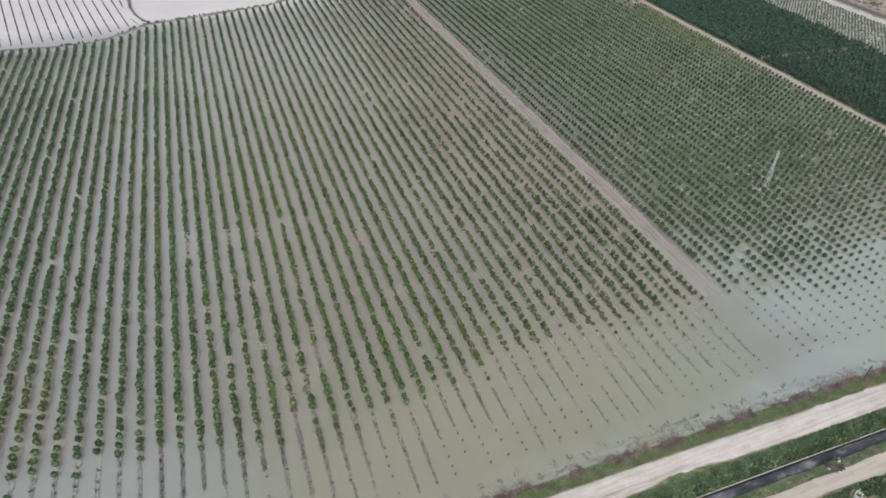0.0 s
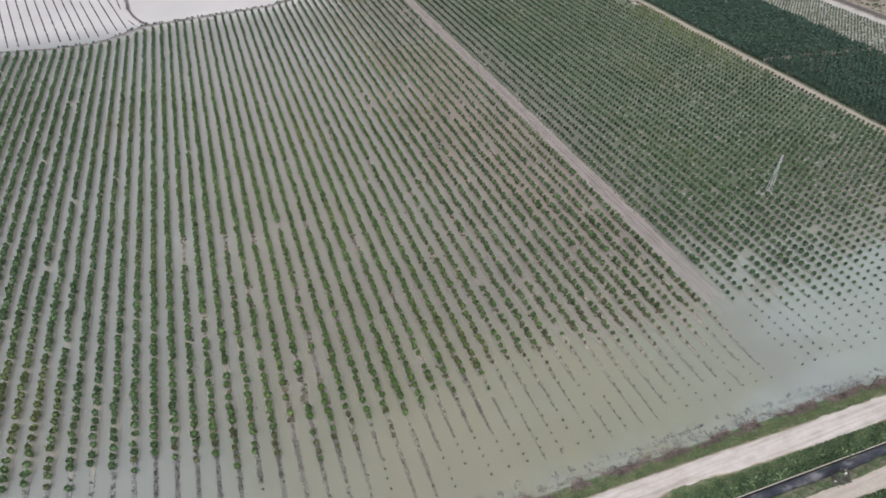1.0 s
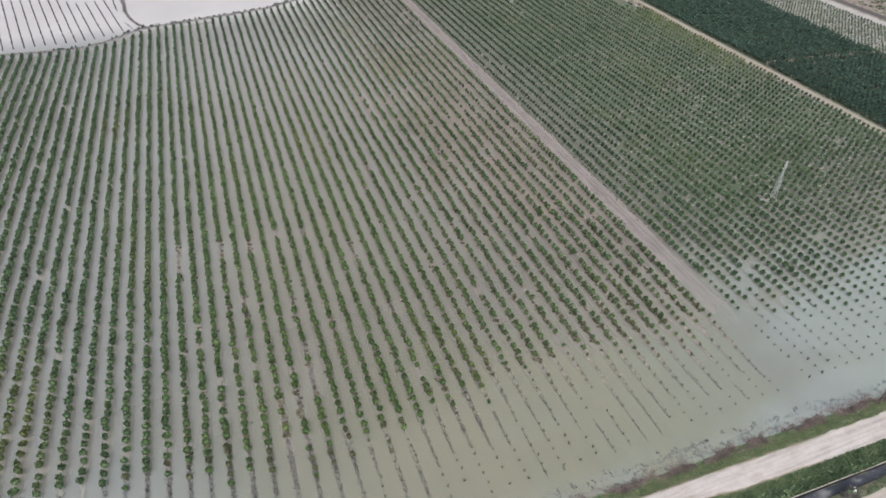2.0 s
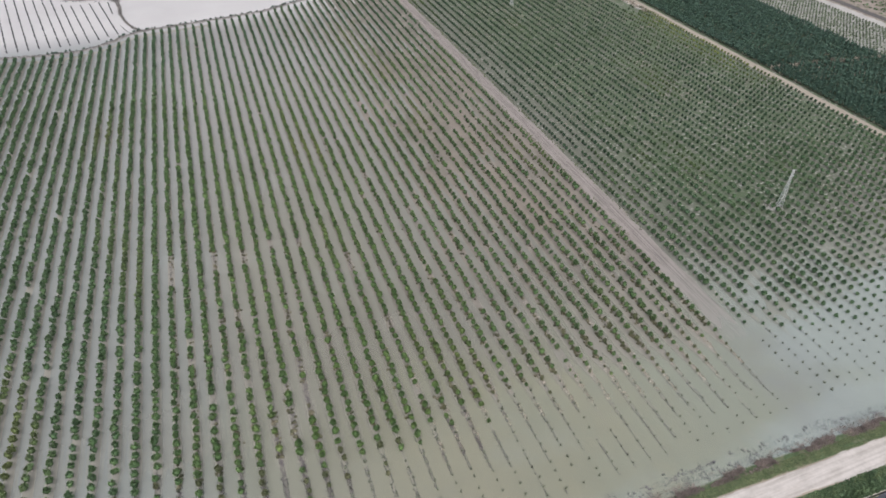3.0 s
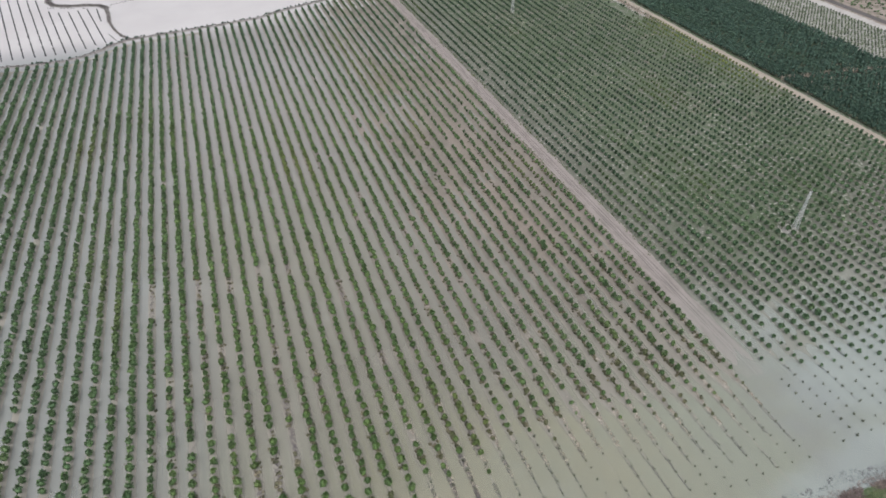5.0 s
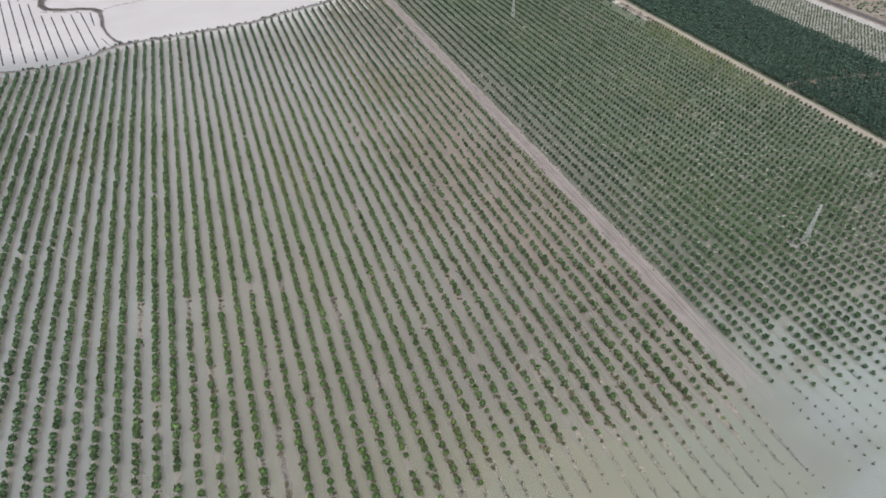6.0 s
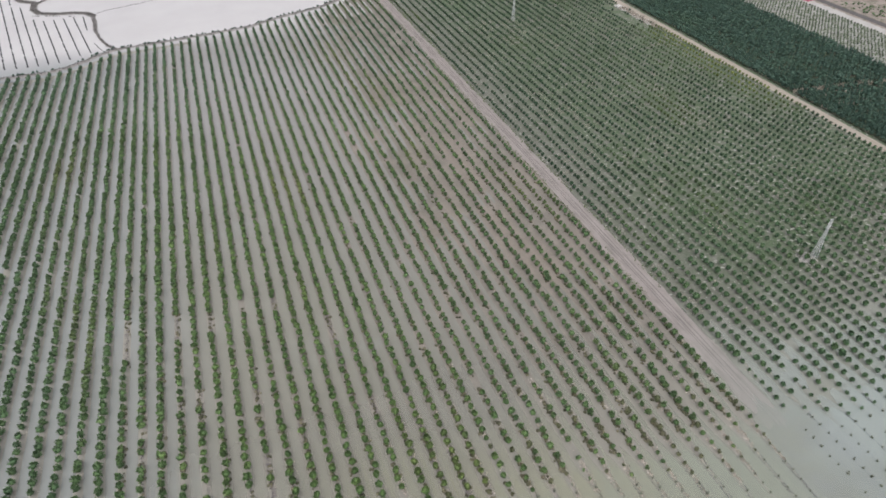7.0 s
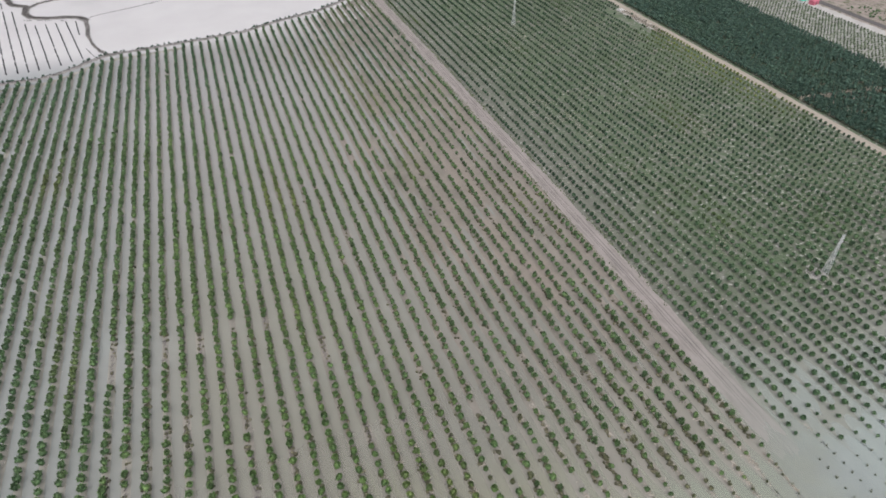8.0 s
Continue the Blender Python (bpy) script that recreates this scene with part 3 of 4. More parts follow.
def make_trees(prefix, shapes_near, shapes_far, leaf, xyz, wide, tall, near, name, label, stuff_label, group):
    """Trees as things where near is set; the rest joined."""
    turn = rng.random(len(xyz)) * 6.283
    pick = rng.integers(0, len(shapes_near), len(xyz))
    kits = []
    for v, t in shapes_near:
        crown = grid_mesh("crown", v, t, leaf)
        root = new(name)
        part("trunk", trunk_bm(0.9, 0.07), M_BARK, root)
        c = new("crown", crown)
        c.parent = root
        tagged(root, label, "tree", group)
        kits.append([root, False])
    for i in np.nonzero(near)[0]:
        kit = kits[pick[i]]
        m = Matrix.LocRotScale(tuple(xyz[i]), Euler((0, 0, turn[i])), None)
        ob = kit[0] if not kit[1] else copy_thing(kit[0], m)
        kit[1] = True
        ob.matrix_basis = m @ Matrix.Diagonal((wide[i], wide[i], tall[i], 1))
    for root, used in kits:
        if not used:
            for o in [*root.children_recursive, root]:
                bpy.data.objects.remove(o)
    rest = ~near
    if rest.any():
        half = len(shapes_far) // 2
        p = rng.integers(0, half, len(xyz)) + half * (xyz[:, 1] + 0.5 * xyz[:, 0] > 330)
        V, T = scatter(shapes_far, p[rest], xyz[rest], turn[rest], wide[rest], tall[rest])
        tagged(new(prefix, grid_mesh(prefix, V, T, leaf)), stuff_label, "trees", kind="stuff")


def make_drowned(prefix, xyz, wide, tall, label, shapes, leaf):
    V, T = scatter(shapes, rng.integers(0, len(shapes), len(xyz)), xyz, rng.random(len(xyz)) * 6.283, wide, tall)
    tagged(new(prefix, grid_mesh(prefix, V, T, leaf)), label, "trees", kind="stuff")


def lattice(xrow, y0, y1):
    """Tree places along rows: y0 and y1 for each row."""
    out = []
    for x, a, b in zip(xrow, y0, y1):
        y = np.arange(math.ceil((a - PITCH0) / PITCH), math.floor((b - PITCH0) / PITCH) + 1) * PITCH + PITCH0
        out.append(np.stack([np.full(len(y), x), y], -1))
    return np.concatenate(out)


SPARSE = [crown_shape(260 + i, 14, 1, 0.6, 0.6) for i in range(5)]
NEAR = [crown_shape(100 + i, 120, 2, 0.55, 0.6) for i in range(6)]
FAR = [crown_shape(200 + i, 60, 1, 0.6, 0.62) for i in range(6)] + [crown_shape(230 + i, 30, 1, 0.7, 0.66) for i in range(6)]

# the wet orchard: hedge-like rows
xr = ROW0 + ROW * np.arange(-17, 41)
P = lattice(xr, np.full(len(xr), 79.5), field_end(xr) - 2)
shore = np.interp(P[:, 0], SHORE_X, SHORE_Y)
vigour = 0.3 * rng.normal(size=200)[np.round((P[:, 0] - ROW0) / ROW).astype(int) + 60] + 0.45 * wavy(P[:, 0], P[:, 1], 38, 41) + 0.3 * wavy(P[:, 0] * 3, P[:, 1], 11, 42) + rng.normal(0, 0.3, len(P))
thin = smooth(35, 100, P[:, 0]) * (1 - smooth(200, 380, P[:, 1]))
near_left = smooth(70, 35, P[:, 0])
low = 1 - smooth(-10 + 4 * near_left, 12 - 9 * near_left, P[:, 1] - shore + 5.5 * smooth(95, 130, P[:, 0]) + rng.normal(0, 2.5, len(P)))
keep = rng.random(len(P)) > 0.008 + 0.04 * thin + 0.03 * (vigour < -0.8) + 0.12 * low
gap = (wavy(P[:, 0] * 7, P[:, 1], 17, 95) > 0.5) & (P[:, 0] > -34) & (P[:, 0] < 45) & (P[:, 1] < 215)     # stretches of a row where brush has taken over
keep &= ~gap | (rng.random(len(P)) < 0.45)
lush = np.exp(-((P[:, 0] - 122) / 20) ** 2 - ((P[:, 1] - 152) / 45) ** 2)
wide = np.clip(1.03 + 0.05 * near_left + 0.16 * lush + 0.15 * vigour * (1 - 0.3 * near_left) - 0.04 * thin - 0.02 * smooth(55, 80, P[:, 0]) * smooth(190, 250, P[:, 1]) + 0.12 * smooth(10, -25, P[:, 0]) - 0.3 * smooth(72, 95, P[:, 0]) * smooth(24, 0, P[:, 1] - shore), 0.55 + 0.15 * smooth(10, -25, P[:, 0]), 1.45) * rng.uniform(0.9, 1.08, len(P)) * (1 - 0.55 * low)
tall = wide * rng.uniform(1.3, 1.6, len(P))
xyz = np.stack([P[:, 0] + drift(P[:, 0], P[:, 1]) + rng.normal(0, 0.16, len(P)), P[:, 1] + rng.normal(0, 0.22, len(P)), 0 * P[:, 0]], -1)
xyz[:, 2] = height(xyz[:, 0], xyz[:, 1]) - 0.05
tall = np.where(low > 0.5, np.maximum(tall, (-xyz[:, 2] + rng.uniform(0.05, 0.4, len(P))) / 1.55), tall)
sunk = keep & (low > 0.55)
make_drowned("drowned_trees_wet", xyz[sunk], np.maximum(wide[sunk] * 0.85, 0.38), tall[sunk], "tips of silted small trees drowned in the flood", SPARSE, M_SILT)
keep &= ~sunk
wilted = keep & (P[:, 1] - shore < 1 + 12 * smooth(30, 75, P[:, 0]) + rng.normal(0, 1, len(P)) * (3 + 4 * smooth(30, 75, P[:, 0]))) & (rng.random(len(P)) < 0.55)
make_drowned("wilting_trees", xyz[wilted], wide[wilted] * 0.9, tall[wilted] * 0.9, "brown wilting small trees at the flood's edge", FAR[:6], M_WILT)
keep &= ~wilted
xyz, wide, tall = xyz[keep], wide[keep], tall[keep]
near = (xyz[:, 0] > 2) & (xyz[:, 0] < 74) & (xyz[:, 1] > 112) & (xyz[:, 1] < 168)
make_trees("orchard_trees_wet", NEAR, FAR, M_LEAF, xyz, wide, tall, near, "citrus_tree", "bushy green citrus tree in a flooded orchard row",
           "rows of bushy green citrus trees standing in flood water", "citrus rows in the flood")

# the drier orchard past the track: rounder, separate trees
xr = ROW_R + 5.12 * np.arange(0, 30)
P = lattice(xr, np.full(len(xr), 79.0), np.full(len(xr), 560.0))
uneven = smooth(200, 160, P[:, 0]) * smooth(190, 150, P[:, 1])
vigour = 0.5 * wavy(P[:, 0], P[:, 1], 30, 51) + rng.normal(0, 0.42, len(P)) * (1 + 1.2 * uneven)
low = 1 - smooth(-11, 27, P[:, 1] - np.interp(P[:, 0], SHORE_X, SHORE_Y) + 7 * smooth(165, 190, P[:, 0]) + rng.normal(0, 1.6, len(P)))
keep = rng.random(len(P)) > 0.012 + 0.06 * (vigour < -1.1) + 0.06 * low
wide = np.clip(1.03 - 0.09 * smooth(180, 260, P[:, 1]) + 0.16 * vigour, 0.55, 1.35) * (1 - 0.55 * low)
wide = np.maximum(wide, 0.42)
tall = wide * rng.uniform(1.15, 1.38, len(P))
xyz = np.stack([P[:, 0] + rng.normal(0, 0.1, len(P)), P[:, 1] + rng.normal(0, 0.12, len(P)), 0 * P[:, 0]], -1)
xyz[:, 2] = height(xyz[:, 0], xyz[:, 1]) - 0.05
tall = np.where(low > 0.5, np.maximum(tall, (-xyz[:, 2] + rng.uniform(0.12, 0.42, len(P))) / 1.55), tall)
clear = np.hypot(xyz[:, 0] - 209.6, xyz[:, 1] - 159.5) > 2.2
clear &= ~((xyz[:, 0] > 286) & (np.abs(xyz[:, 1] - 404) < 22) & (rng.random(len(xyz)) < 0.8))
clear &= np.hypot(xyz[:, 0] - 214.6, xyz[:, 1] - 422.5) > 2.2
keep &= clear
sunk = keep & (low > 0.78)
make_drowned("drowned_trees_dry", xyz[sunk], wide[sunk] * 0.85, tall[sunk], "silted young trees standing deep in the flood", SPARSE, M_SILT)
keep &= ~sunk
xyz, wide, tall = xyz[keep], wide[keep], tall[keep]
near = (xyz[:, 0] < 214) & (xyz[:, 1] > 112) & (xyz[:, 1] < 168)
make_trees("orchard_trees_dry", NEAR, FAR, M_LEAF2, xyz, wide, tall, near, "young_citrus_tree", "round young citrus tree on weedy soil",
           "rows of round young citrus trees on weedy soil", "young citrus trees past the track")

# the dark grove
gx, gy = np.meshgrid(np.arange(309.4, 387, 3.7), np.arange(176, 640, 2.85))
P = np.stack([gx.ravel(), gy.ravel()], -1)
gap = 0.3 * np.exp(-((P[:, 1] - 270 + 0.15 * (P[:, 0] - 312)) / 3.2) ** 2)
keep = rng.random(len(P)) > 0.015 + gap
wide = np.clip(1.6 + 0.15 * rng.normal(size=len(P)), 1.1, 2.0)
tall = wide * rng.uniform(1.1, 1.35, len(P))
xyz = np.stack([P[:, 0] + rng.normal(0, 0.12, len(P)), P[:, 1] + rng.normal(0, 0.14, len(P)), 0 * P[:, 0]], -1)
xyz[:, 2] = height(xyz[:, 0], xyz[:, 1]) - 0.05
xyz, wide, tall = xyz[keep], wide[keep], tall[keep]
near = (xyz[:, 0] < 323) & (xyz[:, 1] < 290)
make_trees("grove_trees", FAR[:6], FAR, M_DARK, xyz, wide, tall, near, "grove_tree", "dense dark green fruit tree in a closed grove",
           "closed grove of dense dark green fruit trees", "trees of the dark grove")

# the pale young plantation behind it
gx, gy = np.meshgrid(np.arange(388, 430, 2.9), np.arange(240, 640, 2.6))
P = np.stack([gx.ravel(), gy.ravel()], -1)
P = P[rng.random(len(P)) > 0.03]
xyz = np.stack([P[:, 0] + rng.normal(0, 0.12, len(P)), P[:, 1] + rng.normal(0, 0.15, len(P)), 0 * P[:, 0]], -1)
xyz[:, 2] = height(xyz[:, 0], xyz[:, 1]) - 0.05
wide = rng.uniform(0.62, 0.88, len(P))
BLOBS = [crown_shape(340 + i, 0, 1, 0.9, 0.8) for i in range(4)]
LUMPS = [crown_shape(320 + i, 5, 1, 0.9, 0.8) for i in range(4)]
SMALL = [crown_shape(300 + i, 14, 1, 0.8, 0.72) for i in range(4)]
make_trees("plantation_trees", SMALL, SMALL, M_GREYLEAF, xyz, wide, wide * 1.2, np.zeros(len(P), bool), "sapling", "grey-green sapling", 
           "grid of grey-green saplings on pale ground", "saplings")


# ---------------------------------------------------------------- weeds and brush
def tuft_shape(seed, blades, lean=0.5, wide=0.12):
    """A tuft of narrow blades about 1 high."""
    r = np.random.default_rng(seed)
    Vs, Ts = [], []
    for i in range(blades):
        a, h = r.random() * 6.283, r.uniform(0.5, 1.0)
        o = r.normal(0, 0.18, 2)
        s = np.array([-math.sin(a), math.cos(a)]) * wide
        tip = o + np.array([math.cos(a), math.sin(a)]) * lean * r.uniform(0.2, 1.0)
        mid = o * 0.5 + tip * 0.45
        Vs.append(np.array([[*(o - s), 0], [*(o + s), 0], [*(mid + s * 0.8), h * 0.7], [*(mid - s * 0.8), h * 0.7], [*tip, h * 0.95]]))
        Ts.append(np.array([[0, 1, 2], [0, 2, 3], [3, 2, 4]]) + 5 * i)
    return np.concatenate(Vs), np.concatenate(Ts)


TUFTS = [tuft_shape(400 + i, 5, 0.5, 0.16) for i in range(5)]
THIN = [tuft_shape(440 + i, 4, 0.6, 0.13) for i in range(5)]
TWIGS = [tuft_shape(420 + i, 6, 0.8, 0.08) for i in range(5)]


def weeds(name, shapes, mat, x, y, size, tall, label, category):
    xyz = np.stack([x, y, height(x, y) - 0.03], -1)
    V, T = scatter(shapes, rng.integers(0, len(shapes), len(x)), xyz, rng.random(len(x)) * 6.283, size, tall)
    return tagged(new(name, grid_mesh(name, V, T, mat)), label, category, kind="stuff")


def band(n, x0, x1, v0, v1, clump=0.0, seed=71, size=6):
    x, v = rng.uniform(x0, x1, n), rng.uniform(v0, v1, n)
    ok = wavy(x, v * 3, size, seed) > clump
    x, v = x[ok], v[ok]
    return x, v - 0.028 * (x - 110)


x, y = band(8000, 35, 190, 65.2, 68.1, -0.8)
weeds("bank_grass", TUFTS, M_GRASS, x, y, rng.uniform(0.4, 0.75, len(x)), rng.uniform(0.12, 0.35, len(x)), "short green grass along the road's edge", "grass")
x, y = band(9000, 30, 200, 67.8, 70.5, -0.2, 72, 5)
weeds("dead_brush", TWIGS, M_BRUSH, x, y, rng.uniform(0.4, 0.9, len(x)), rng.uniform(0.2, 0.7, len(x)), "brown dead brush along the flood's edge", "brush")
x, y = band(46000, 30, 200, 70.2, 75.6, 0.0, 73, 5)
ok = (rng.random(len(x)) < 1.15 - (across(x, y) - 70.0) / 5.6) & (height(x, y) < -0.2)
x, y = x[ok], y[ok]
weeds("drowned_weeds", BLOBS, M_REED, x, y, rng.uniform(0.3, 0.75, len(x)), np.maximum(0.03, (-height(x, y) + rng.uniform(-0.19, -0.05, len(x))) / 1.6), "dark drowned weeds under the flood along the bank", "weeds")
x, y = band(900, 30, 200, 70.6, 74.2, 0.25, 79, 5)
weeds("drowned_bushes", SPARSE, M_DROWNED, x, y, rng.uniform(0.4, 0.8, len(x)), (-height(x, y) + rng.uniform(-0.1, 0.12, len(x))) / 1.6, "dark small bushes drowned along the bank", "bushes")
x, y = band(1600, 30, 200, 70.1, 71.6, -0.2, 72, 5)
weeds("flooded_brush", TWIGS, M_BRUSH, x, y, rng.uniform(0.6, 1.1, len(x)), np.maximum(0.25, -height(x, y) + rng.uniform(0.1, 0.5, len(x))), "purple-brown brush standing in the flood", "brush")
x, y = band(14000, 76, 190, 53.25, 58.0, -0.85, 74)
weeds("ditch_weeds", THIN, M_WEED, x, y, rng.uniform(0.45, 0.85, len(x)), rng.uniform(0.25, 0.6, len(x)) * (1 + 0.9 * smooth(56.2, 54.0, across(x, y))) * (1 + 0.5 * wavy(x, y, 3, 70)), "tall green weeds on the canal bank", "weeds")
x, y = band(1300, 60, 190, 53.2, 53.7, 0.0, 80, 4)
weeds("lip_weeds", TUFTS, M_WEED, x, y, rng.uniform(0.6, 1.1, len(x)), rng.uniform(0.25, 0.6, len(x)), "green weeds hanging over the canal's lip", "weeds")
x, y = band(700, 60, 190, 53.3, 56.0, 0.0, 78, 4)
weeds("ditch_shrubs", SMALL, M_WEED, x, y, rng.uniform(0.3, 0.6, len(x)), rng.uniform(0.3, 0.6, len(x)), "low dark shrubs on the canal bank", "shrubs")
x, y = band(6500, 72, 190, 55.8, 58.5, -0.6, 75)
ok = across(x, y) < 58.4 + road_foot(x)
x, y = x[ok], y[ok]
weeds("verge_grass", TUFTS, M_GRASS, x, y, rng.uniform(0.4, 0.75, len(x)), rng.uniform(0.15, 0.4, len(x)), "light green grass along the gravel road", "grass")
x, y = band(1300, 80, 200, 47.2, 49.5, 0.2, 76)
weeds("canal_grass", TUFTS, M_SILT, x, y, rng.uniform(0.3, 0.6, len(x)), rng.uniform(0.15, 0.35, len(x)), "patchy grass on the canal's far bank", "grass")
x, y = band(7500, 100, 220, 33.0, 42.3, -0.4, 77)
ok = np.hypot(x - 129.3, y - 39.2) > 1.9
x, y = x[ok], y[ok]
weeds("roadside_weeds", TUFTS, M_WEED, x, y, rng.uniform(0.5, 1.0, len(x)), rng.uniform(0.4, 1.1, len(x)), "dark green weeds beside the canal road", "weeds")
# straw and weeds on the ridges of both orchards
n = 17000
k = rng.integers(-14, 41, n)
x, y = ROW0 + ROW * k + rng.normal(0.5, 0.4, n), 102 + 320 * rng.random(n) ** 1.5
x += drift(x, y)
ok = (wavy(x, y, 7, 85) + 0.004 * (x - 30) > -0.1) & (height(x, y) > -0.12) & ((x > 62) | (y > np.interp(x, SHORE_X, SHORE_Y) + 14))
x, y = x[ok], y[ok]
k = rng.integers(21, 41, 5600)
xe = ROW0 + ROW * k + rng.normal(0.45, 0.4, 5600)
ye = np.interp(xe, SHORE_X, SHORE_Y) + rng.uniform(-9, 36, 5600)
xe += drift(xe, ye)
ok = (wavy(xe, ye, 5, 90) > -0.1) & (height(xe, ye) > -0.3)
xe, ye = xe[ok], ye[ok]
weeds("shore_straw", TUFTS, M_STRAW, xe, ye, rng.uniform(0.5, 0.95, len(xe)), np.maximum(0.15, -height(xe, ye) + rng.uniform(0.1, 0.35, len(xe))), "pale straw caught at the ends of the tree rows", "weeds")
weeds("ridge_straw", THIN, M_STRAW, x, y, rng.uniform(0.3, 0.8, len(x)), rng.uniform(0.12, 0.35, len(x)), "pale straw on the soil ridges under the trees", "weeds")
n = 7500
k = rng.integers(8, 41, n)
x = ROW0 + ROW * k + rng.normal(0, 0.4, n)
y = 116 + 165 * rng.random(n) ** 1.4
x += drift(x, y)
ok = (wavy(x * 2, y, 9, 88) > -0.4) & (height(x, y) > -0.12)
x, y = x[ok], y[ok]
weeds("ridge_weeds", LUMPS, M_RIDGE, x, y, rng.uniform(0.3, 0.75, len(x)), rng.uniform(0.15, 0.5, len(x)), "low brown-green weeds on the ridges between the trees", "weeds")
# purple-grey brush that fills the rows between the trees towards the flood
n = 30000
k = rng.integers(-2, 26, n)
x, y = ROW0 + ROW * k + rng.normal(0, 0.36, n), 100 + 125 * rng.random(n) ** 1.35
x += drift(x, y)
ok = (wavy(x * 7, y, 17, 95) + 0.5 * wavy(x * 4, y, 6, 96) + (0.9 - 0.45 * smooth(-5, 20, x)) * smooth(40, 0, y - np.interp(x, SHORE_X, SHORE_Y)) > 0.42) & (height(x, y) > -0.3) & (x > -40) & (x < 62)
x, y = x[ok], y[ok]
weeds("row_brush", TWIGS, M_ROWBRUSH, x, y, rng.uniform(0.4, 0.75, len(x)), np.maximum(0.2, -height(x, y) + rng.uniform(0.0, 0.4, len(x))), "purple-grey dead brush between the trees of the flooded rows", "brush")
# dark weeds on the ridges that the flood covers
n = 32000
k = rng.integers(-10, 41, n)
x = ROW0 + ROW * k + rng.normal(0, 0.33, n)
y = rng.uniform(80, 122, n)
x += drift(x, y)
ok = (wavy(x * 2, y, 12, 86) - 0.25 * smooth(25, 100, x) > -0.5) & (height(x, y) < -0.05) & (y < np.interp(x, SHORE_X, SHORE_Y) + 3)
x, y = x[ok], y[ok]
weeds("drowned_row_weeds", BLOBS, M_DROWNED, x, y, rng.uniform(0.25, 0.5, len(x)) * (1 - 0.35 * smooth(30, 80, x)), np.maximum(0.02, (-height(x, y) + rng.uniform(-0.16, -0.03, len(x)) - 0.12 * smooth(0, 40, x)) / 1.6), "dark weeds under water along the drowned tree rows", "weeds")
n = 15000
k = rng.integers(0, 24, n)
x, y = ROW_R + 5.12 * k + rng.normal(0, 0.2, n), rng.uniform(78, 108, n)
ok = (wavy(x * 2, y, 10, 94) > -0.15) & (height(x, y) < -0.08)
x, y = x[ok], y[ok]
weeds("drowned_far_weeds", BLOBS, M_DROWNED, x, y, rng.uniform(0.22, 0.4, len(x)), np.maximum(0.02, (-height(x, y) + rng.uniform(-0.2, -0.08, len(x))) / 1.6), "faint dark weeds under water along the drowned young trees", "weeds")
n = 1500
x, y = np.where(rng.random(n) < 0.5, 141.2, 148.9) + rng.normal(0, 0.55, n), 165 + 365 * rng.random(n)
ok = wavy(x, y, 9, 89) > -0.2 - 0.4 * smooth(200, 320, y)
x, y = x[ok], y[ok]
weeds("track_edge_grass", TUFTS, M_GRASS, x, y, rng.uniform(0.4, 0.8, len(x)), rng.uniform(0.3, 0.8, len(x)), "green weeds along the edge of the track", "grass")
# pale dry weeds and grass between the trees past the track
n = 40000
x, y = rng.uniform(150, 300, n), rng.uniform(112, 430, n)
ok = (wavy(x, y, 11, 81) + 0.8 * wavy(x, y, 3, 82) + 0.2 * wavy(x, y, 50, 87) > 0.62) & (height(x, y) > 0.02)
x, y = x[ok], y[ok]
weeds("dry_weeds", THIN, M_STRAW, x, y, rng.uniform(0.5, 1.0, len(x)), rng.uniform(0.15, 0.4, len(x)), "pale dry weeds between the young trees", "weeds")
n = 34000
x, y = rng.uniform(150, 300, n), rng.uniform(118, 430, n)
ok = (wavy(x, y, 15, 83) + 0.6 * wavy(x, y, 4, 84) > 0.25) & (height(x, y) > 0.03)
x, y = x[ok], y[ok]
weeds("field_grass", THIN, M_GRASS, x, y, rng.uniform(0.3, 0.7, len(x)), rng.uniform(0.12, 0.3, len(x)), "green weeds between the young trees", "weeds")


def along_line(pts, n, off):
    """Random places near a line of points."""
    seg = [math.hypot(b[0] - a[0], b[1] - a[1]) for a, b in zip(pts, pts[1:])]
    s = np.concatenate([[0], np.cumsum(seg)])
    t = rng.uniform(0, s[-1], n)
    return np.interp(t, s, [p[0] for p in pts]) + rng.normal(0, off, n), np.interp(t, s, [p[1] for p in pts]) + rng.normal(0, off, n)


x, y = along_line(BUND[1:], 1500, 0.7)
weeds("bund_brush", TWIGS, M_GREYBRUSH, x, y, rng.uniform(0.5, 1.0, len(x)), rng.uniform(0.3, 0.8, len(x)), "brown brush on the earth bund", "brush")
x, y = along_line([(p[0], p[1] + 2.4) for p in BUND[3:]], 150, 0.35)
weeds("bund_shrubs", SMALL, M_DARK, x, y, rng.uniform(0.4, 0.85, len(x)), rng.uniform(0.5, 1.1, len(x)), "small dark shrubs along the bund", "shrubs")
x, y = along_line(DYKE[1:], 1700, 1.1)
weeds("dyke_brush", TWIGS, M_GREYBRUSH, x, y, rng.uniform(0.6, 1.1, len(x)), rng.uniform(0.4, 0.9, len(x)), "grey-brown brush on a dyke in the flood", "brush")
x, y = along_line(SPUR, 420, 0.75)
weeds("spur_brush", TWIGS, M_GREYBRUSH, x, y, rng.uniform(0.5, 1.0, len(x)), rng.uniform(0.3, 0.8, len(x)), "ragged purple-grey brush on the dyke's low end", "brush")
x, y = along_line(DYKE2, 1000, 0.8)
weeds("dyke_brush_small", TWIGS, M_GREYBRUSH, x, y, rng.uniform(0.6, 1.1, len(x)), rng.uniform(0.4, 0.9, len(x)), "grey-brown brush on a side dyke", "brush")
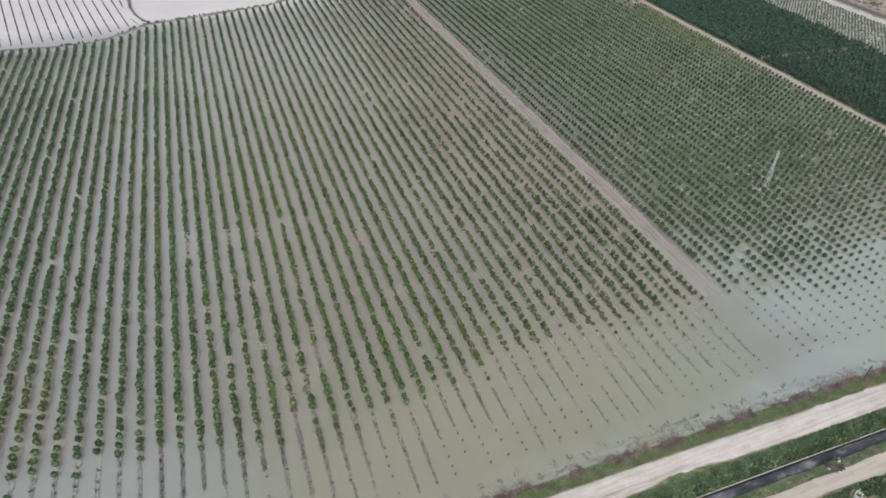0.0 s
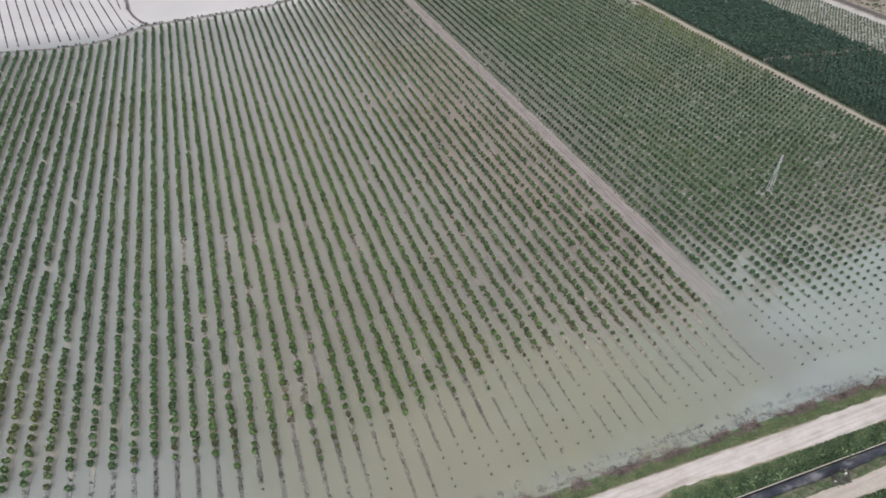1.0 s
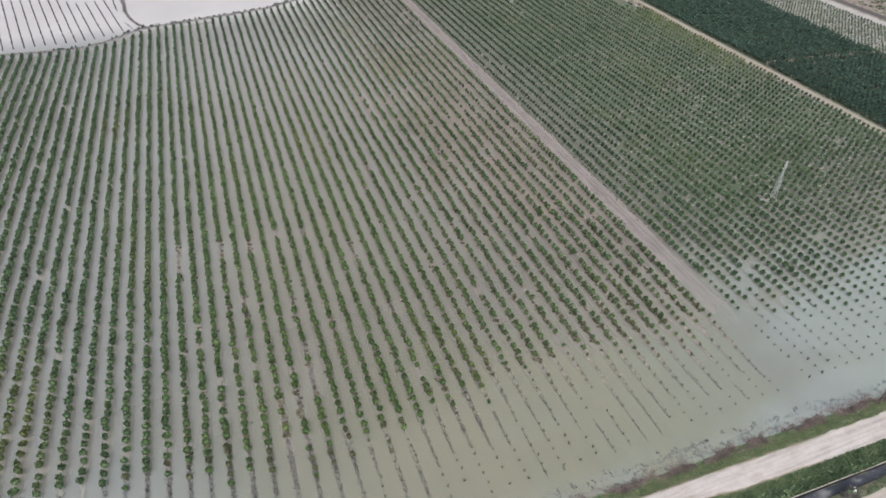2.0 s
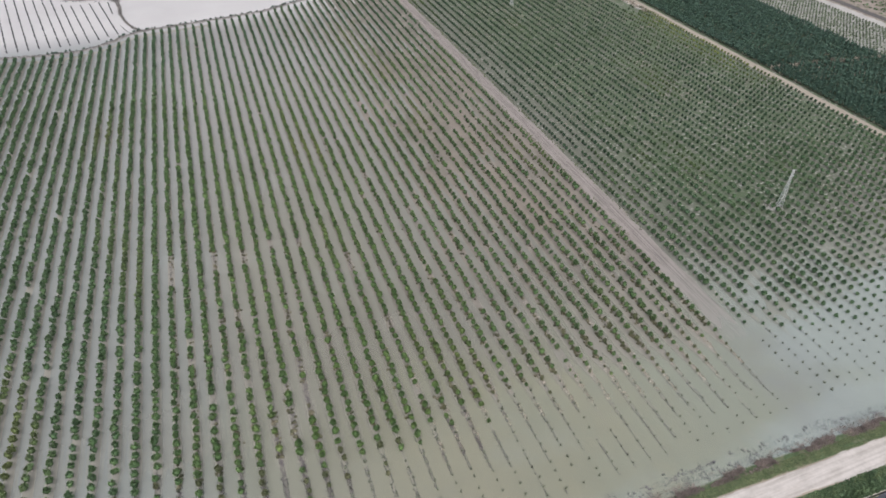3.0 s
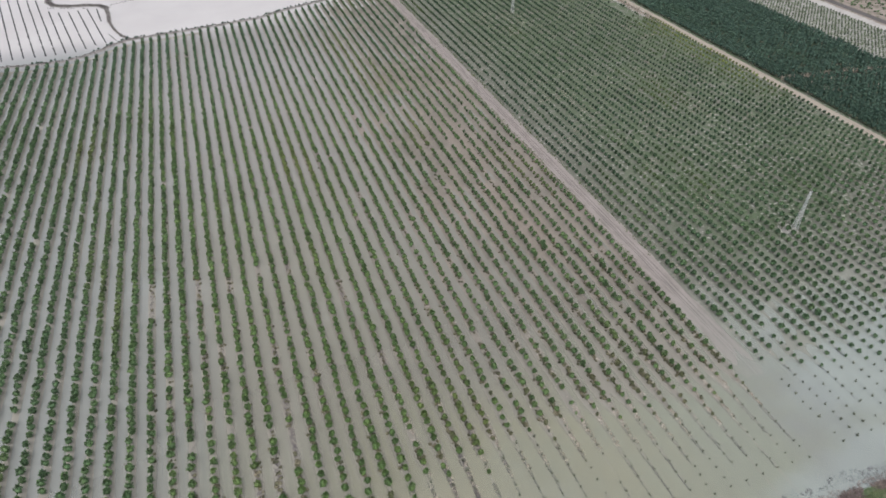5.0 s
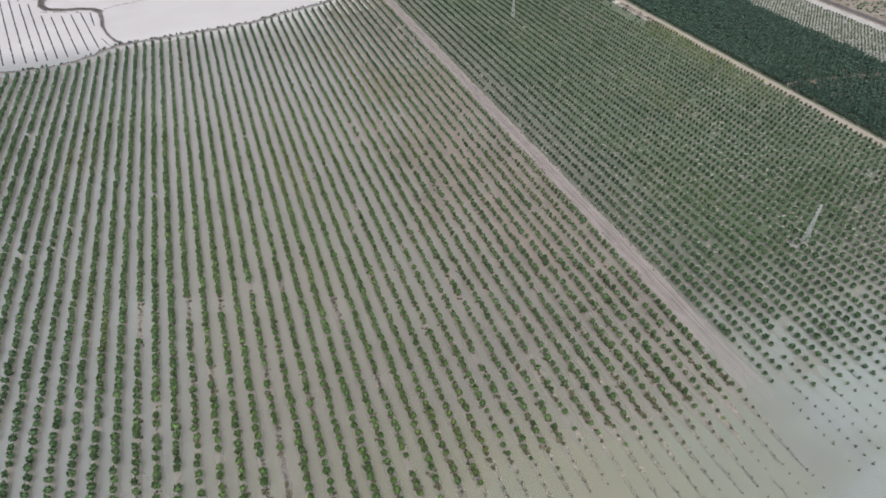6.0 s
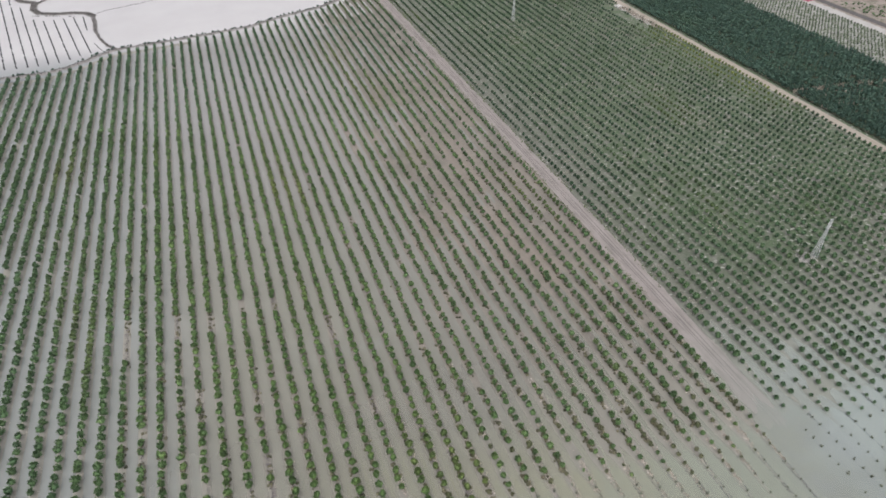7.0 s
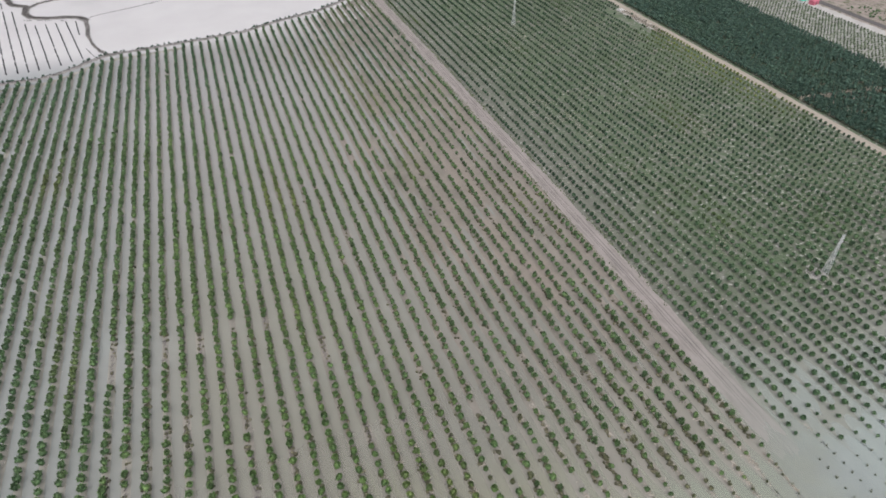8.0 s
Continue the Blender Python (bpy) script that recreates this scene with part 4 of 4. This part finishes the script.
x, y = along_line([(-48, 535.5), (-42, 540), (-22, 547), (-1.5, 556)], 190, 0.35)
weeds("flood_stalks", TWIGS, M_REED, x, y, rng.uniform(0.5, 0.9, len(x)), rng.uniform(0.8, 1.2, len(x)), "line of dark stalks in the open flood", "stalks")

# drowned crop rows in the far flooded field
CROP = []
for k in range(-7, 7):
    bx = -81.2 + (5.45 if k > 0 else 5.9) * k
    by = 451 + max(0, bx + 66) * 0.62
    ty = 531 + 0.8 * max(0, k - 4) if k > 2 else 537 if k == 2 else 566 if k == 1 else 588
    CROP.append(((bx, by), (bx - 0.203 * (ty - by), ty), 3.4))
CROP += [((-52.8, 504), (-56.7, 531.5), 3.0), ((-42.4, 463), (-48.2, 479.5), 0.9), ((-60.5, 533.5), (-91, 545), 0.8)]
for foot, top, dense in CROP:
    x, y = along_line([foot, top], int(math.dist(foot, top) * dense), 0.16)
    ok = wavy(x, y, 5, 93) > -0.75
    x, y = x[ok], y[ok]
    weeds("drowned_crop_row", LUMPS, M_REED, x, y, rng.uniform(0.24, 0.44, len(x)), rng.uniform(0.42, 0.6, len(x)), "dark crop row drowned in the far flooded field", "crop row")


# ---------------------------------------------------------------- things
def pylon(x, y, turn):
    """A lattice power pylon, 18.5 m high."""
    root = new("power_pylon")
    H, B, T = 18.5, 0.95, 0.26
    half = lambda z: B + (T - B) * min(1.0, z / 14.5)
    corner = lambda i, z: (half(z) * (1, -1, -1, 1)[i], half(z) * (1, 1, -1, -1)[i], z)
    for i in range(4):
        bm = bmesh.new()
        for a, b in ((0, 14.5), (14.5, H)):
            bar(bm, corner(i, a), corner(i, b), 0.065)
        part("leg", bm, M_STEEL, root)
        bm = bmesh.new()
        box(bm, corner(i, 0)[0] - 0.3, corner(i, 0)[0] + 0.3, corner(i, 0)[1] - 0.3, corner(i, 0)[1] + 0.3, -0.4, 0.35, 0.04)
        part("footing", bm, M_CONCRETE, root, "grey concrete footing")
    for i in range(4):
        bm, z, j = bmesh.new(), 0.0, (i + 1) % 4
        while z < H - 0.6:
            up = min(H, z + 1.9 * half(z) + 0.35)
            bar(bm, corner(i, z), corner(j, up), 0.027)
            bar(bm, corner(j, z), corner(i, up), 0.027)
            bar(bm, corner(i, up), corner(j, up), 0.025)
            z = up
        part("bracing", bm, M_STEEL, root)
    for z, reach in ((15.2, 1.5), (16.7, 1.2), (18.2, 0.9)):
        bm = bmesh.new()
        for s in (-1, 1):
            bar(bm, (0, -0.25, z), (s * reach, 0, z + 0.12), 0.05)
            bar(bm, (0, 0.25, z), (s * reach, 0, z + 0.12), 0.05)
            bar(bm, (0, 0, z + 0.6), (s * reach, 0, z + 0.12), 0.04)
        arm = part("crossarm", bm, M_STEEL, root)
        for s in (-1, 1):
            bm = bmesh.new()
            for q in range(4):
                bar(bm, (s * reach, 0, z - 0.1 * q), (s * reach, 0, z - 0.1 * q - 0.06), 0.11, 8)
            part("insulator", bm, M_NEARBLACK, arm, "dark insulator string")
    root.matrix_basis = pose(x, y, float(height(x, y)), 0, 0, turn)
    return tagged(root, "galvanised lattice power pylon among the young trees", "pylon", "power pylons")


pylon(209.6, 159.5, 0)
pylon(214.6, 422.5, 0)


def utility_pole(x, y):
    root = new("utility_pole")
    bm = bmesh.new()
    bar(bm, (0, 0, -0.5), (0.1, 0.05, 6.0), 0.14, 10, 0.1)
    part("pole", bm, M_WOOD, root)
    bm = bmesh.new()
    bar(bm, (-0.9, 0.5, 5.9), (1.1, -0.5, 5.4), 0.08)
    part("crossarm", bm, M_WOOD, root)
    for s in (-0.7, 0.85):
        bm = bmesh.new()
        bar(bm, (s, -s * 0.5, 5.6), (s, -s * 0.5, 6.1), 0.06, 8)
        part("insulator", bm, M_CONCRETE, root)
    root.matrix_basis = pose(x, y, float(height(x, y)))
    return tagged(root, "dark weathered utility pole with a tilted crossarm", "utility pole")


utility_pole(162.6, 67.0)


def canal_wall(x0, x1):
    """The concrete lip along the canal, in cast lengths."""
    root = tagged(new("canal_wall"), "weathered concrete canal lining with a pale lip", "canal wall", kind="structure")
    L, x = 4.0, x0
    while x < x1:
        bm = bmesh.new()
        dz = random.uniform(-0.03, 0.03)
        box(bm, 0, L - 0.06, 0, 0.28, -1.9, 0, 0.03)
        o = part("lining_slab", bm, M_CONCRETE, root)
        o.matrix_basis = pose(x, 52.87 - 0.028 * (x - 110), -0.14 + dz, 0, 0, -1.6 + random.uniform(-0.2, 0.2))
        # near-black sheet down the canal side of each slab
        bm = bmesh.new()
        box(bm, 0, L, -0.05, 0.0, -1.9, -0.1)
        o = part("waterline_stain", bm, M_NEARBLACK, root, "dark face of the lining")
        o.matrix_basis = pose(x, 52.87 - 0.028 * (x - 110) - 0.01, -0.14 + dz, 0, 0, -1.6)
        x += L
    return root


canal_wall(60, 200)


def debris_heap(x, y):
    root = new("debris_heap")
    bm = bmesh.new()
    for i in range(240):
        a, r = random.uniform(0, 6.283), random.random() ** 0.6
        p = Vector((2.9 * r * math.cos(a), 1.4 * r * math.sin(a), 0.75 * (1 - r) + random.uniform(0, 0.15)))
        d = Vector((random.uniform(-1, 1), random.uniform(-1, 1), random.uniform(-0.2, 0.45))) * 0.6
        bar(bm, p - d, p + d, 0.065, 4)
    part("branches", bm, M_DEBRIS, root, "grey-green cut branches")
    bm = bmesh.new()
    for i in range(9):
        a = i * 0.7
        bmesh.ops.create_icosphere(bm, subdivisions=1, radius=random.uniform(0.4, 0.7), matrix=Matrix.Translation((1.7 * math.cos(a) * random.random(), 0.8 * math.sin(a) * random.random(), 0.2)))
    for w in bm.verts:
        w.co += Vector((random.uniform(-0.12, 0.12), random.uniform(-0.12, 0.12), random.uniform(-0.1, 0.1)))
    part("leaf_pile", bm, M_WEED, root, "heaped dull green leaves")
    for px, py, l, t in ((1.1, 0.1, 1.1, 10), (-2.1, 0.3, 0.55, 120), (2.3, 0.6, 0.4, 70), (-0.8, -1.4, 0.3, 30)):
        bm = bmesh.new()
        box(bm, -l / 2, l / 2, -0.2, 0.2, 0, 0.25, 0.05)
        part("sack", bm, M_WHITE, root, "white plastic sack").matrix_basis = pose(px, py, 0.5 if abs(px) < 1.5 and py > 0 else 0.02, 8, 5, t)
    root.matrix_basis = pose(x, y, float(height(x, y)), 0, 0, 12) @ Matrix.Diagonal((1.2, 1.2, 1.2, 1))
    return tagged(root, "heap of cut branches and white sacks beside the canal", "debris heap")


debris_heap(131.0, 47.8)


def sluice_box(x, y):
    root = new("sluice_box")
    for a in ((-1.0, 1.0, -0.8, -0.62), (-1.0, 1.0, 0.62, 0.8), (-1.0, -0.82, -0.6, 0.6), (0.82, 1.0, -0.6, 0.6)):
        bm = bmesh.new()
        box(bm, *a, -0.4, 0.9, 0.03)
        part("side_wall", bm, M_WHITE, root)
    bm = bmesh.new()
    bar(bm, (1.0, 0.2, 0.7), (2.1, 0.4, 0.75), 0.12, 10)
    part("pipe", bm, M_CONCRETE, root, "grey outlet pipe")
    root.matrix_basis = pose(x, y, float(height(x, y)) + 0.1, 0, 0, 25)
    return tagged(root, "open white concrete sluice box beside the canal road", "sluice box")


sluice_box(129.3, 39.2)


def shed(x, y, turn, wall, roof, label):
    root = new("shed")
    bm = bmesh.new()
    box(bm, -3, 3, -2, 2, -0.1, 2.4)
    part("wall", bm, wall, root)
    bm = bmesh.new()
    v = [bm.verts.new(c) for c in ((-3.3, -2.3, 2.41), (3.3, -2.3, 2.41), (3.3, 2.3, 2.41), (-3.3, 2.3, 2.41), (-3.3, 0, 3.2), (3.3, 0, 3.2))]
    for f in ((0, 1, 5, 4), (2, 3, 4, 5), (1, 2, 5), (3, 0, 4), (3, 2, 1, 0)):
        bm.faces.new([v[i] for i in f])
    part("roof", bm, roof, root)
    bm = bmesh.new()
    box(bm, -0.5, 0.5, -2.06, -2.0, 0, 2.0)
    part("door", bm, M_WOOD, root)
    root.matrix_basis = pose(x, y, float(height(x, y)), 0, 0, turn)
    return tagged(root, label, "shed")


shed(430.8, 391.5, 8, M_WHITE, M_TURQ, "small shed with a turquoise sheet roof beside the road")
shed(437.0, 387.0, 12, M_PINK, M_PINK, "small shed of faded pink sheeting beside the road")

x, y = rng.uniform(452, 520, 700), rng.uniform(280, 430, 700)
ok = wavy(x, y, 14, 91) > 0.15
x, y = x[ok], y[ok]
weeds("dry_field_shrubs", SMALL, M_WEED, x, y, rng.uniform(0.5, 1.3, len(x)), rng.uniform(0.4, 1.0, len(x)), "scattered green shrubs on dry brown ground", "shrubs")

# straw on the gap through the grove, and the pale weed heap along the lane
n = 560
x = rng.uniform(309, 386, n)
y = rng.choice([270.0, 262.0, 251.0], n, p=[0.6, 0.22, 0.18]) - 0.15 * (x - 312) + rng.normal(0, 1.1, n)
ok = wavy(x, y, 4, 92) > -0.25
x, y = x[ok], y[ok]
n = len(x)
weeds("grove_gap_reeds", TUFTS, M_STRAW, x, y, rng.uniform(0.5, 0.95, n), rng.uniform(2.2, 3.7, n), "tall pale reeds in a gap through the dark grove", "grass")
n = 800
y = rng.uniform(378, 420, n)
x = 300.0 + rng.normal(0, 0.9, n) - 2.2 * smooth(380, 390, y) * rng.random(n)
weeds("lane_weeds", TUFTS, M_STRAW, x, y, rng.uniform(0.8, 1.4, n), rng.uniform(0.6, 1.8, n), "tall pale dry weeds along the lane", "weeds")

n = 520
y = rng.uniform(384, 426, n)
x = 298.6 + rng.normal(0, 1.2, n)
weeds("lane_rubble", LUMPS, M_CHALK, x, y, rng.uniform(0.3, 0.8, n), rng.uniform(0.15, 0.5, n), "pale rubble heaped along the lane's edge", "rubble")

n = 420
x, y = 207.9 + rng.normal(0, 1.5, n), 160.6 + rng.normal(0, 1.7, n)
weeds("pylon_rubble", LUMPS, M_VERGE, x, y, rng.uniform(0.12, 0.4, n), rng.uniform(0.06, 0.2, n), "pale rubble round the pylon's foot", "rubble")
